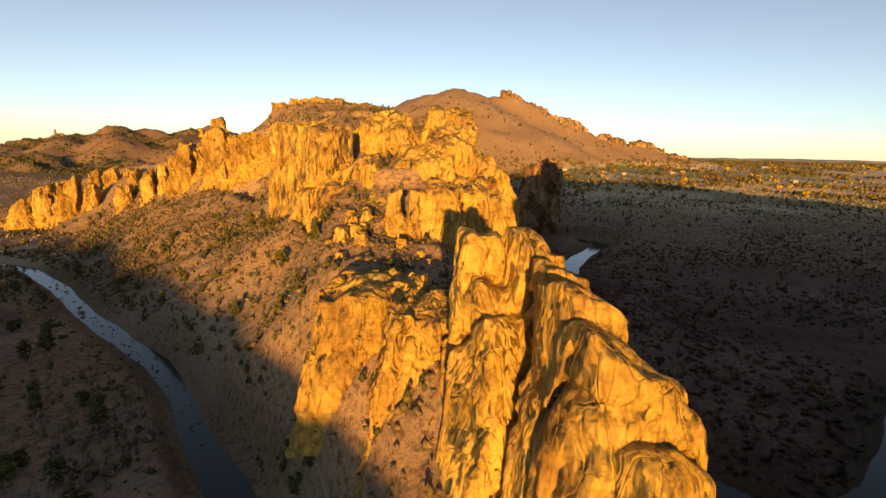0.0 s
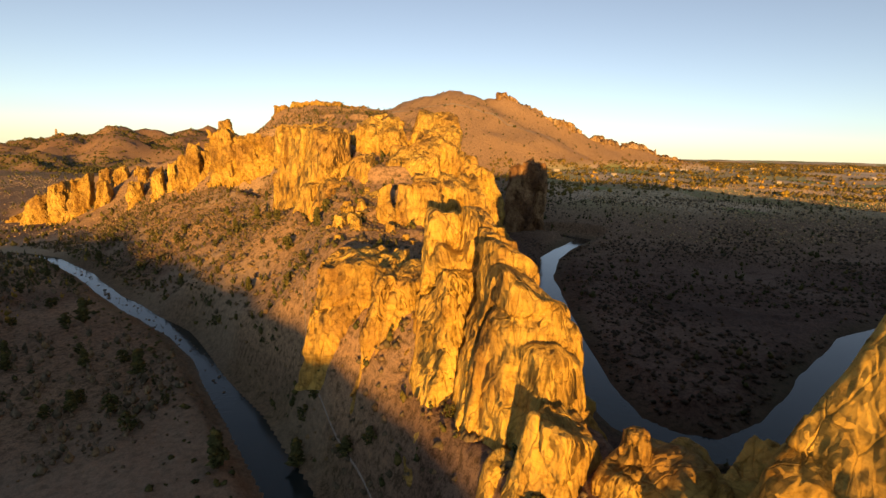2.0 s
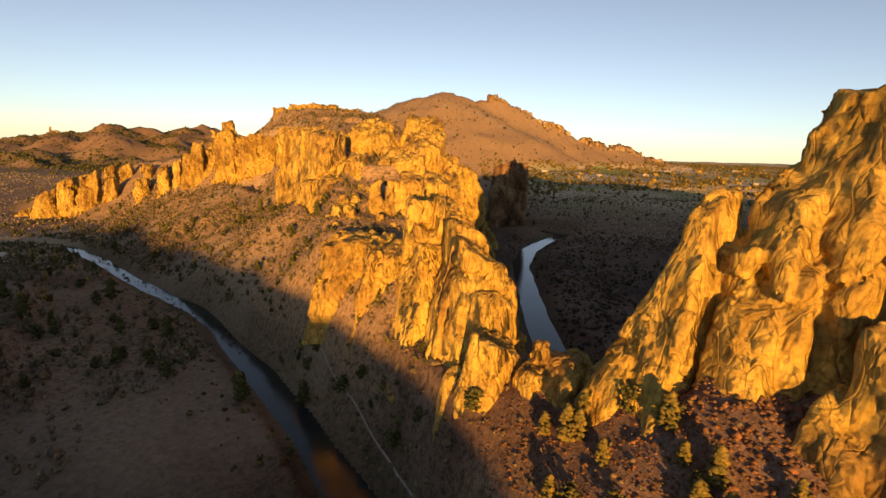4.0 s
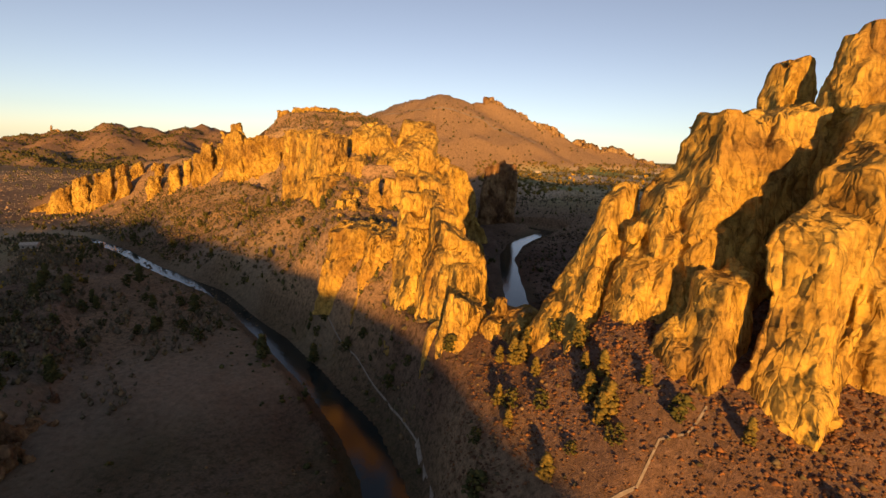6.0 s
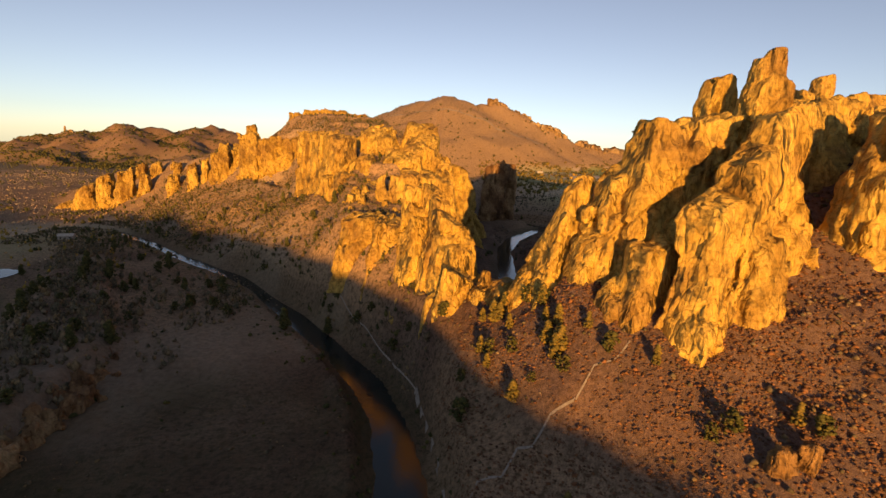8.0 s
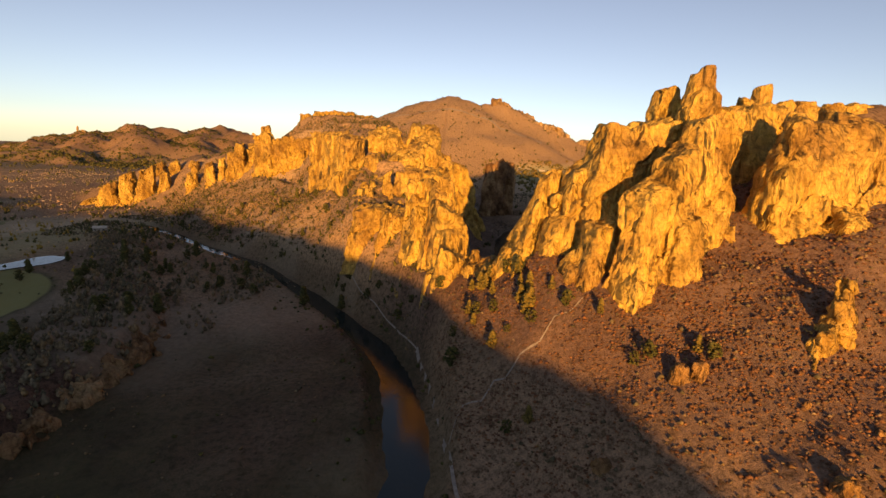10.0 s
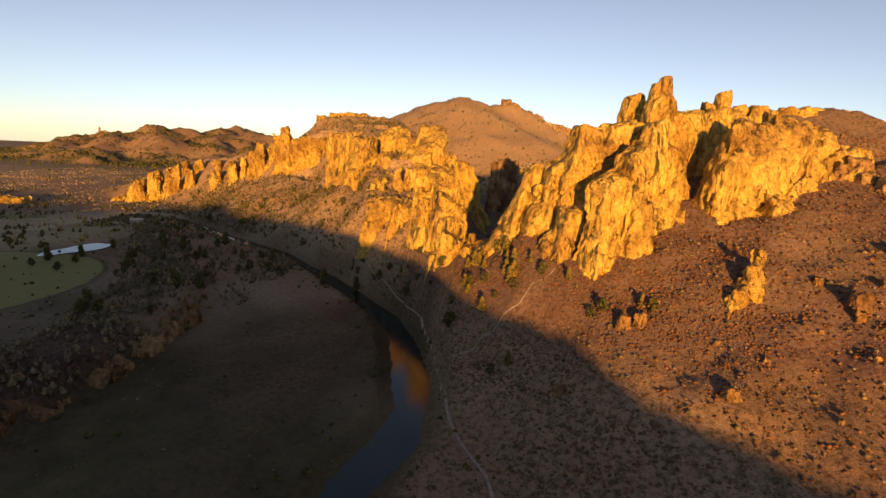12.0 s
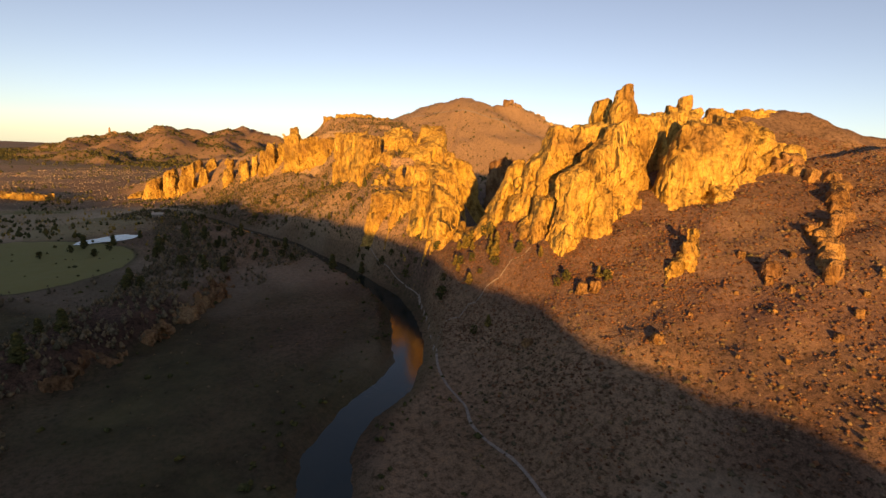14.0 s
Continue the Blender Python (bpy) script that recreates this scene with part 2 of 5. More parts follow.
def position(n):
    return n.new("ShaderNodeNewGeometry").outputs["Position"]


def scaled_vector(n, l, vec, k):
    t = n.new("ShaderNodeVectorMath")
    t.operation = "SCALE"
    l.new(vec, t.inputs[0])
    t.inputs["Scale"].default_value = k
    return t.outputs["Vector"]


def rock_material(name, light, mid, dark, size=1.0):
    m, n, l, b = material(name)
    p = position(n)
    broad = tex_noise(n, l, p, 0.035 / size, 5, 0.6, 0.4)
    col = ramp(n, l, broad, (0.36, dark), (0.49, mid), (0.64, light))
    streak = tex_noise(n, l, stretched(n, l, p, (0.42 / size, 0.42 / size, 0.04 / size)), 1.0, 6, 0.7)
    col = mixed(n, l, col, ramp(n, l, streak, (0.34, (0.42, 0.36, 0.31)), (0.48, (0.97, 0.96, 0.94)), (0.7, (1.12, 1.09, 1.04))), 0.5, "MULTIPLY")
    spots = tex_noise(n, l, p, 0.4 / size, 7, 0.75)
    col = mixed(n, l, col, ramp(n, l, spots, (0.35, (0.45, 0.4, 0.36)), (0.48, (1, 1, 1)), (0.68, (1.14, 1.12, 1.06))), 0.75, "MULTIPLY")
    beds = tex_noise(n, l, stretched(n, l, p, (0.12 / size, 0.12 / size, 0.8 / size), (0.2, 0.6, 0.0)), 1.0, 6, 0.7, 0.6)
    col = mixed(n, l, col, ramp(n, l, beds, (0.36, (0.5, 0.44, 0.4)), (0.46, (1, 1, 1))), 0.45, "MULTIPLY")
    l.new(col, b.inputs["Base Color"])
    b.inputs["Roughness"].default_value = 0.9
    b.inputs["Specular IOR Level"].default_value = 0.15
    lean = stretched(n, l, p, (1, 1, 0.4), (0.15, -0.55, 0.2))
    warp = n.new("ShaderNodeTexNoise")
    warp.inputs["Scale"].default_value, warp.inputs["Detail"].default_value = 0.09 / size, 3
    l.new(lean, warp.inputs["Vector"])
    lean = mixed(n, l, lean, scaled_vector(n, l, warp.outputs["Color"], 9.0 * size), 1.0, "ADD")
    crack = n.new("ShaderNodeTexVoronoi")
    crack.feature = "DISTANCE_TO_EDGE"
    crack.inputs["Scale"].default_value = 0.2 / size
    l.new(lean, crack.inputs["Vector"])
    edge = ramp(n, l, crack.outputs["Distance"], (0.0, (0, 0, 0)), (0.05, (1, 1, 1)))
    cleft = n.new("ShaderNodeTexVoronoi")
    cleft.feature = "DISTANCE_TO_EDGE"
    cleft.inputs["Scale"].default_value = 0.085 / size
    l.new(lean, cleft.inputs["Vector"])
    facet = n.new("ShaderNodeTexVoronoi")
    facet.inputs["Scale"].default_value = 0.55 / size
    l.new(lean, facet.inputs["Vector"])
    worn = n.new("ShaderNodeTexNoise")
    worn.noise_type = "RIDGED_MULTIFRACTAL"
    worn.inputs["Scale"].default_value, worn.inputs["Detail"].default_value = 0.11 / size, 7
    worn.inputs["Roughness"].default_value = 0.62
    l.new(lean, worn.inputs["Vector"])
    grain = tex_noise(n, l, p, 0.8 / size, 9, 0.78)
    h = mixed(n, l, mixed(n, l, facet.outputs["Distance"], worn.outputs["Fac"], 0.55), mixed(n, l, edge, grain, 0.85), 0.5)
    # Creases and crack lines are darkened here, painting shade into the colour.
    col = mixed(n, l, col, ramp(n, l, worn.outputs["Fac"], (0.12, (1.12, 1.1, 1.06)), (0.45, (0.95, 0.94, 0.92)), (0.85, (0.6, 0.55, 0.5))), 0.4, "MULTIPLY")
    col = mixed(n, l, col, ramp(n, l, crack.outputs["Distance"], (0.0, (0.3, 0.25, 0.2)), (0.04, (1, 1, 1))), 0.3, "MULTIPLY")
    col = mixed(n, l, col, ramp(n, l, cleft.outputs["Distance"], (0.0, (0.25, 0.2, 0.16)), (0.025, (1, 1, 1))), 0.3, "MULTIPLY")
    varnish = tex_noise(n, l, stretched(n, l, p, (0.05 / size, 0.05 / size, 0.02 / size), (0.1, -0.5, 0.0)), 1.0, 7, 0.68, 0.8)
    col = mixed(n, l, col, ramp(n, l, varnish, (0.35, (0.42, 0.34, 0.28)), (0.44, (0.86, 0.82, 0.78)), (0.54, (1.08, 1.07, 1.04))), 0.85, "MULTIPLY")
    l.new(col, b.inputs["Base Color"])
    total = scaled(n, l, h, 1.8 * size)
    total = added(n, l, total, scaled(n, l, edge, 0.2 * size))
    total = added(n, l, total, scaled(n, l, ramp(n, l, cleft.outputs["Distance"], (0.0, (0, 0, 0)), (0.04, (1, 1, 1))), 0.35 * size))
    for k, tall in ((0.16, 1.3), (0.42, 1.9), (1.1, 1.7)):
        total = added(n, l, total, scaled(n, l, facets(n, l, lean, k / size), tall))
    bumped(n, l, b, total, 1.0, 1.0)
    return m


def scaled(n, l, a, k):
    t = n.new("ShaderNodeMath")
    t.operation = "MULTIPLY"
    l.new(a, t.inputs[0])
    t.inputs[1].default_value = k
    return t.outputs[0]


def added(n, l, a, b):
    t = n.new("ShaderNodeMath")
    t.operation = "ADD"
    l.new(a, t.inputs[0])
    l.new(b, t.inputs[1])
    return t.outputs[0]


def facets(n, l, vec, scale):
    """Flat broken faces: in each cell of the rock a plane of its own slant."""
    v = n.new("ShaderNodeTexVoronoi")
    v.inputs["Scale"].default_value = scale
    l.new(vec, v.inputs["Vector"])
    a, c, d = (n.new("ShaderNodeVectorMath") for _ in range(3))
    a.operation, c.operation, d.operation = "SUBTRACT", "SUBTRACT", "DOT_PRODUCT"
    l.new(v.outputs["Color"], a.inputs[0])
    a.inputs[1].default_value = (0.5, 0.5, 0.5)
    l.new(vec, c.inputs[0])
    l.new(v.outputs["Position"], c.inputs[1])
    l.new(a.outputs[0], d.inputs[0])
    l.new(c.outputs[0], d.inputs[1])
    return d.outputs["Value"]


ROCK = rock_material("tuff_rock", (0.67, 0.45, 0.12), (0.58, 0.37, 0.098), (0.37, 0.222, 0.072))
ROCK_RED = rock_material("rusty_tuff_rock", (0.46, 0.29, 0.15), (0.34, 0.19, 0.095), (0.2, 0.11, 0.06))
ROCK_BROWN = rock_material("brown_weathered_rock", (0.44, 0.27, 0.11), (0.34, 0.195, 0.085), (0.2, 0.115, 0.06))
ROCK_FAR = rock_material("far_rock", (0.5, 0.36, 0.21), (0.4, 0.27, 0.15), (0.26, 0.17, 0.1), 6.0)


def ground_material():
    m, n, l, b = material("dry_ground")
    p = position(n)
    cover = n.new("ShaderNodeVertexColor")
    cover.layer_name = "cover"
    sep = n.new("ShaderNodeSeparateColor")
    l.new(cover.outputs["Color"], sep.inputs["Color"])
    broad = tex_noise(n, l, p, 0.012, 6, 0.6, 0.5)
    soil = ramp(n, l, broad, (0.35, (0.1, 0.058, 0.043)), (0.5, (0.155, 0.092, 0.068)), (0.65, (0.23, 0.15, 0.112)))
    soil = mixed(n, l, soil, (0.46, 0.3, 0.185), cover.outputs["Alpha"])
    tuft = tex_noise(n, l, p, 0.42, 5, 0.75)
    soil = mixed(n, l, soil, ramp(n, l, tuft, (0.38, (0.32, 0.31, 0.24)), (0.52, (1, 1, 1)), (0.7, (1.35, 1.25, 1.1))), 0.85, "MULTIPLY")
    speck = tex_noise(n, l, p, 1.7, 4, 0.8)
    soil = mixed(n, l, soil, ramp(n, l, speck, (0.38, (0.45, 0.43, 0.36)), (0.55, (1.1, 1.08, 1.0))), 0.7, "MULTIPLY")
    litter = n.new("ShaderNodeVertexColor")
    litter.layer_name = "litter"
    lsep = n.new("ShaderNodeSeparateColor")
    l.new(litter.outputs["Color"], lsep.inputs["Color"])
    leaves = ramp(n, l, tex_noise(n, l, p, 0.6, 6, 0.8), (0.36, (0.075, 0.043, 0.035)), (0.5, (0.16, 0.09, 0.068)), (0.66, (0.25, 0.15, 0.108)))
    soil = mixed(n, l, soil, leaves, lsep.outputs[0])
    grass = ramp(n, l, tex_noise(n, l, p, 0.05, 6, 0.7), (0.35, (0.055, 0.05, 0.024)), (0.55, (0.09, 0.08, 0.036)), (0.72, (0.14, 0.11, 0.055)))
    lawn = ramp(n, l, sep.outputs[0], (0.82, (0, 0, 0)), (0.95, (1, 1, 1)))
    grass = mixed(n, l, grass, (0.26, 0.228, 0.085), lawn)
    col = mixed(n, l, soil, grass, sep.outputs[0])
    sand = ramp(n, l, tex_noise(n, l, p, 0.3, 5, 0.7), (0.3, (0.24, 0.17, 0.11)), (0.7, (0.42, 0.32, 0.22)))
    col = mixed(n, l, col, sand, sep.outputs[1])
    fields = n.new("ShaderNodeTexVoronoi")
    fields.inputs["Scale"].default_value = 0.006
    l.new(stretched(n, l, p, (1, 0.7, 0.0), (0, 0, 0.2)), fields.inputs["Vector"])
    patch = n.new("ShaderNodeSeparateColor")
    l.new(fields.outputs["Color"], patch.inputs["Color"])
    farm = ramp(n, l, patch.outputs[0], (0.0, (0.42, 0.34, 0.16)), (0.35, (0.7, 0.52, 0.34)), (0.6, (0.58, 0.41, 0.25)), (0.85, (0.3, 0.33, 0.12)))
    col = mixed(n, l, col, farm, sep.outputs[2])
    l.new(col, b.inputs["Base Color"])
    b.inputs["Roughness"].default_value = 0.95
    b.inputs["Specular IOR Level"].default_value = 0.1
    bumped(n, l, b, mixed(n, l, tuft, speck, 0.4), 0.9, 0.9)
    return m


def plain(name, a, bcol, scale=0.8, rough=0.9, per_island=False):
    m, n, l, b = material(name)
    fac = tex_noise(n, l, position(n), scale, 4, 0.7)
    col = ramp(n, l, fac, (0.35, a), (0.65, bcol))
    if per_island:
        r = n.new("ShaderNodeNewGeometry").outputs["Random Per Island"]
        col = mixed(n, l, col, ramp(n, l, r, (0.0, (0.55, 0.6, 0.5)), (0.6, (1.05, 1.0, 0.95)), (1.0, (1.6, 1.3, 0.9))), 0.9, "MULTIPLY")
    l.new(col, b.inputs["Base Color"])
    b.inputs["Roughness"].default_value = rough
    b.inputs["Specular IOR Level"].default_value = 0.15
    return m


GROUND = ground_material()
NEEDLES = plain("conifer_foliage", (0.045, 0.05, 0.018), (0.11, 0.1, 0.036), 0.9, 0.9, True)
LIVE = plain("young_pine_foliage", (0.1, 0.08, 0.026), (0.2, 0.148, 0.046), 0.9, 0.9, True)
SCRUB = plain("sage_scrub", (0.09, 0.07, 0.045), (0.2, 0.15, 0.095), 0.5, 0.95, True)
# Darker copy of the sage scrub; the valley's shade is in its colour.
SHADED_SCRUB = plain("shaded_scrub", (0.06, 0.046, 0.034), (0.14, 0.105, 0.075), 0.5, 0.95, True)
BLUFF_LEAF = plain("dull_bluff_foliage", (0.09, 0.073, 0.048), (0.24, 0.19, 0.125), 0.6, 0.95, True)
RED_SCRUB = plain("autumn_scrub", (0.1, 0.05, 0.032), (0.21, 0.108, 0.064), 0.5, 0.95, True)
GOLD = plain("autumn_leaves", (0.26, 0.17, 0.035), (0.42, 0.28, 0.06), 0.5, 0.9, True)
BARK = plain("bark", (0.07, 0.045, 0.03), (0.14, 0.095, 0.06), 3.0)
STONE = plain("talus_stone", (0.15, 0.1, 0.065), (0.29, 0.2, 0.12), 0.6, 0.95)
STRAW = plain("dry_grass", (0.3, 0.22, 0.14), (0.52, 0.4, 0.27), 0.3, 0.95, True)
DUST = plain("trail_dust", (0.22, 0.175, 0.14), (0.36, 0.295, 0.24), 0.7, 0.95)


def water_material():
    m, n, l, b = material("river_water")
    p = position(n)
    l.new(ramp(n, l, tex_noise(n, l, p, 0.02, 3), (0.3, (0.012, 0.022, 0.024)), (0.7, (0.03, 0.034, 0.028))), b.inputs["Base Color"])
    b.inputs["Roughness"].default_value = 0.07
    b.inputs["IOR"].default_value = 1.33
    bumped(n, l, b, tex_noise(n, l, stretched(n, l, p, (0.5, 0.5, 0.5)), 1.0, 4, 0.6), 0.12, 0.5)
    return m


WATER = water_material()


# ---- mesh helpers ----
def mesh_object(name, verts, faces, mat, parent=None, smooth=True, label=""):
    me = bpy.data.meshes.new(name)
    me.from_pydata([tuple(map(float, v)) for v in verts], [], [tuple(map(int, f)) for f in faces])
    me.materials.append(mat)
    if smooth:
        me.polygons.foreach_set("use_smooth", [True] * len(me.polygons))
    me.update()
    ob = new(name, me)
    if parent is not None:
        ob.parent = parent
    if label:
        ob["label"] = label
    return ob


def grid_faces(nu, nv, wrap=False):
    cols = nu if wrap else nu - 1
    i, j = np.meshgrid(np.arange(cols), np.arange(nv - 1))
    i, j = i.ravel(), j.ravel()
    i2 = (i + 1) % nu
    return np.stack([j * nu + i, j * nu + i2, (j + 1) * nu + i2, (j + 1) * nu + i], 1)


# ---- ground sheet ----
def axis(lo, hi, fine_lo, fine_hi, d, grow, grow_back=None):
    mid = list(np.arange(fine_lo, fine_hi + d, d))
    out, s = [], d
    while (mid + out)[-1] < hi:
        s = min(s * grow, 36.0)
        out.append((mid + out)[-1] + s)
    back, s = [], d
    while (back or [mid[0]])[-1] > lo:
        s = min(s * (grow_back or grow), 60.0 if grow_back else 36.0)
        back.append((back or [mid[0]])[-1] - s)
    return np.array(back[::-1] + mid + out)


gx = axis(-4700, 4300, -430, 360, 2.8, 1.025)
gy = axis(-2600, 4650, -190, 580, 2.8, 1.022, 1.07)
GX, GY = np.meshgrid(gx, gy)
GZ = ground_z(GX, GY)
ground = mesh_object("ground", np.stack([GX.ravel(), GY.ravel(), GZ.ravel()], 1), grid_faces(len(gx), len(gy)), GROUND)
tagged(ground, "dry brown high-desert valley ground with scrub and meadows", "ground", kind="structure")


def cover_layer():
    x, y = GX.ravel(), GY.ravel()
    q = np.stack([x, y, np.zeros_like(x)], 1)
    wob = vnoise(q / 45, 91)
    d1, d2 = line_dist(x, y, RIVER), line_dist(x, y, RIVER_FAR)
    z = GZ.ravel()
    low = 1 - step(z - fall(x, y), 5, 9)
    west = step(-x + np.interp(y, RIVER[::-1, 1], RIVER[::-1, 0], right=-400), -5, 8) * (1 - step(y, 250, 420))
    green = np.clip(low * west * (0.5 + 0.35 * wob), 0, 1) * step(x, -520, -300) * (1 - 0.95 * step(y, 20, 90))
    green = np.maximum(green, (1 - step(np.hypot((x + 350) / 118, (y - 60) / 118), 0.9, 1.0)) * (1 - step(z - fall(x, y), 9, 12)))
    green = np.maximum(green, 0.6 * (1 - step(np.minimum(d1, d2), 10, 24)) * (0.6 + 0.4 * wob))
    # More sand low on the east apron, lifting its shade in the colour.
    sand = np.where(x > 20, np.where(y < 60, 0.1 + 0.3 * (1 - step(y, -130, -70)), 0.0), 0.5) * step(vnoise(q / 60, 95), 0.25, 0.6) * (1 - step(np.hypot(x, y), 500, 900))
    farm = step(y, 600, 800) * step(x, 120, 300) * (1 - step(z, 48, 70)) + step(-x, 900, 1300) * (1 - step(z, 10, 40)) * 0.15 + 0.45 * step(-x, 330, 400) * (1 - step(-x, 800, 950)) * step(y, 130, 200) * (1 - step(y, 430, 520)) * (1 - step(z, 8, 14))
    dry = np.maximum(0.55 * step(z, 60, 120) * step(-x, -60, 20), 0.75 * step(z, 8, 24) * step(-x, -40, 20) * step(y, 60, 130))
    dry = np.maximum(np.maximum(dry, 0.25 * step(z, 75, 130)), 0.85 * step(np.hypot(x, y), 800, 1400) * (1 - 0.8 * step(-x, 600, 1000)))
    dry = np.maximum(dry, 0.45 * step(-x, 250, 330) * step(y, 430, 560))
    dry = np.maximum(dry, 0.35 * step(x, 90, 190) * step(y, -170, -60) * (1 - step(y, 60, 140)))
    # Paler ground on low shaded flats, brightening their shade through the colour.
    dry = np.maximum(dry, 0.3 * step(-y, 50, 110) * step(x, 10, 40) * (1 - 0.6 * step(x, 105, 180)) * (1 - step(z, 44, 62)) * (0.7 + 0.4 * vnoise(q / 30, 98)))
    dry = np.maximum(dry, 0.65 * step(y, 40, 130) * step(-x, 0, 20) * (1 - step(z, 7, 15)) * (0.75 + 0.4 * wob))
    dry = np.maximum(dry, 0.45 * step(x, 12, 24) * (1 - step(x, 110, 160)) * (1 - step(y, 20, 50)) * (1 - step(z, 30, 46)))
    dry = np.maximum(dry, 0.45 * step(y, 380, 560) * step(x, 60, 150) * (1 - step(z, 60, 80)))
    cols = np.stack([green, sand * (1 - green), np.clip(farm, 0, 1), np.clip(dry, 0, 1)], 1)
    brush = step(x, 18, 60) * (1 - 0.6 * step(x, 150, 260)) * np.maximum(step(y, -110, -50), step(z, 40, 56)) * (1 - step(y, 30, 70)) * step(z, 26, 46)
    brush = np.clip(brush * (0.85 + 0.5 * vnoise(q / 28, 97)), 0, 1)
    brush = np.maximum(brush, 0.15 * step(x, 60, 100) * step(y, 90, 130) * (1 - step(y, 380, 560)) * (1 - step(z, 60, 80)))
    # The far western hills also get a darker ground colour.
    brush = np.maximum(brush, 0.6 * step(-x, 900, 1300) * step(y, 1300, 1700) * (0.8 + 0.3 * wob))
    lit = ground.data.color_attributes.new("litter", "FLOAT_COLOR", "POINT")
    lit.data.foreach_set("color", np.stack([brush, brush, brush, brush], 1).astype(np.float32).ravel())
    lay = ground.data.color_attributes.new("cover", "FLOAT_COLOR", "POINT")
    lay.data.foreach_set("color", cols.astype(np.float32).ravel())


cover_layer()


def ribbon(name, line, half, lift, mat, flat, steps=3):
    """A strip along a line: water lies at the valley's level, a trail on the ground."""
    c = smooth_line(np.array(line, float), 4.0)
    t = np.gradient(c, axis=0)
    nrm = np.stack([-t[:, 1], t[:, 0]], 1) / np.hypot(t[:, 0], t[:, 1])[:, None]
    k = np.linspace(-1, 1, steps)
    w = half * (1 + 0.25 * vnoise(np.stack([c[:, 0], c[:, 1], c[:, 0] * 0], 1) / 25, 5))
    xy = c[:, None, :] + nrm[:, None, :] * (k[None, :, None] * w[:, None, None])
    x, y = xy[..., 0].ravel(), xy[..., 1].ravel()
    z = fall(x, y) * 1.0 + lift if flat else ground_z(x, y) + lift
    return mesh_object(name, np.stack([x, y, z], 1), grid_faces(steps, len(c)), mat)


tagged(ribbon("river", RIVER, 14.0, -0.1, WATER, True), "calm dark river reflecting the evening sky", "river", kind="structure")
tagged(ribbon("river_bend", RIVER_FAR, 15.0, -0.1, WATER, True), "calm river bend below the cliffs", "river", kind="structure")
tagged(ribbon("riverside_trail", [(12, 38), (19, 12), (26, -20), (31, -50), (34, -71), (39, -86), (49, -109), (51, -119), (59, -133), (69, -144), (75, -157), (92, -190), (108, -225)], 0.62, 0.3, DUST, False),
       "pale dusty walking trail along the river bank", "trail", kind="structure")
tagged(ribbon("upper_trail", [(-66, 190), (-52, 148), (-39, 125), (-18, 92), (0, 63), (12, 38)], 0.15, 0.3, DUST, False), "faint footpath across the talus slope", "trail", kind="structure")
tagged(ribbon("pale_wash", [(82, -22), (76, -26), (71, -24), (65, -29), (58, -28), (52, -33), (48, -31), (43, -36), (36, -35), (31, -44)], 0.36, 0.25, DUST, False), "pale dry wash running down below the crag", "wash", kind="structure")


def pond():
    a = np.linspace(0, 2 * np.pi, 48, endpoint=False)
    r = 1 + 0.12 * np.sin(3 * a) + 0.08 * np.sin(5 * a + 1)
    x, y = -332 + 13 * r * np.cos(a) + 12 * r * np.sin(a), 184 + 30 * r * np.sin(a) - 6 * r * np.cos(a)
    z = float(ground_z(x, y).max()) + 0.15
    ob = mesh_object("pond", [(-332, 184, z)] + [(u, v, z) for u, v in zip(x, y)], [(0, k + 1, (k + 1) % 48 + 1) for k in range(48)], WATER)
    tagged(ob, "small pale pond beside a green meadow", "pond", kind="structure")


pond()


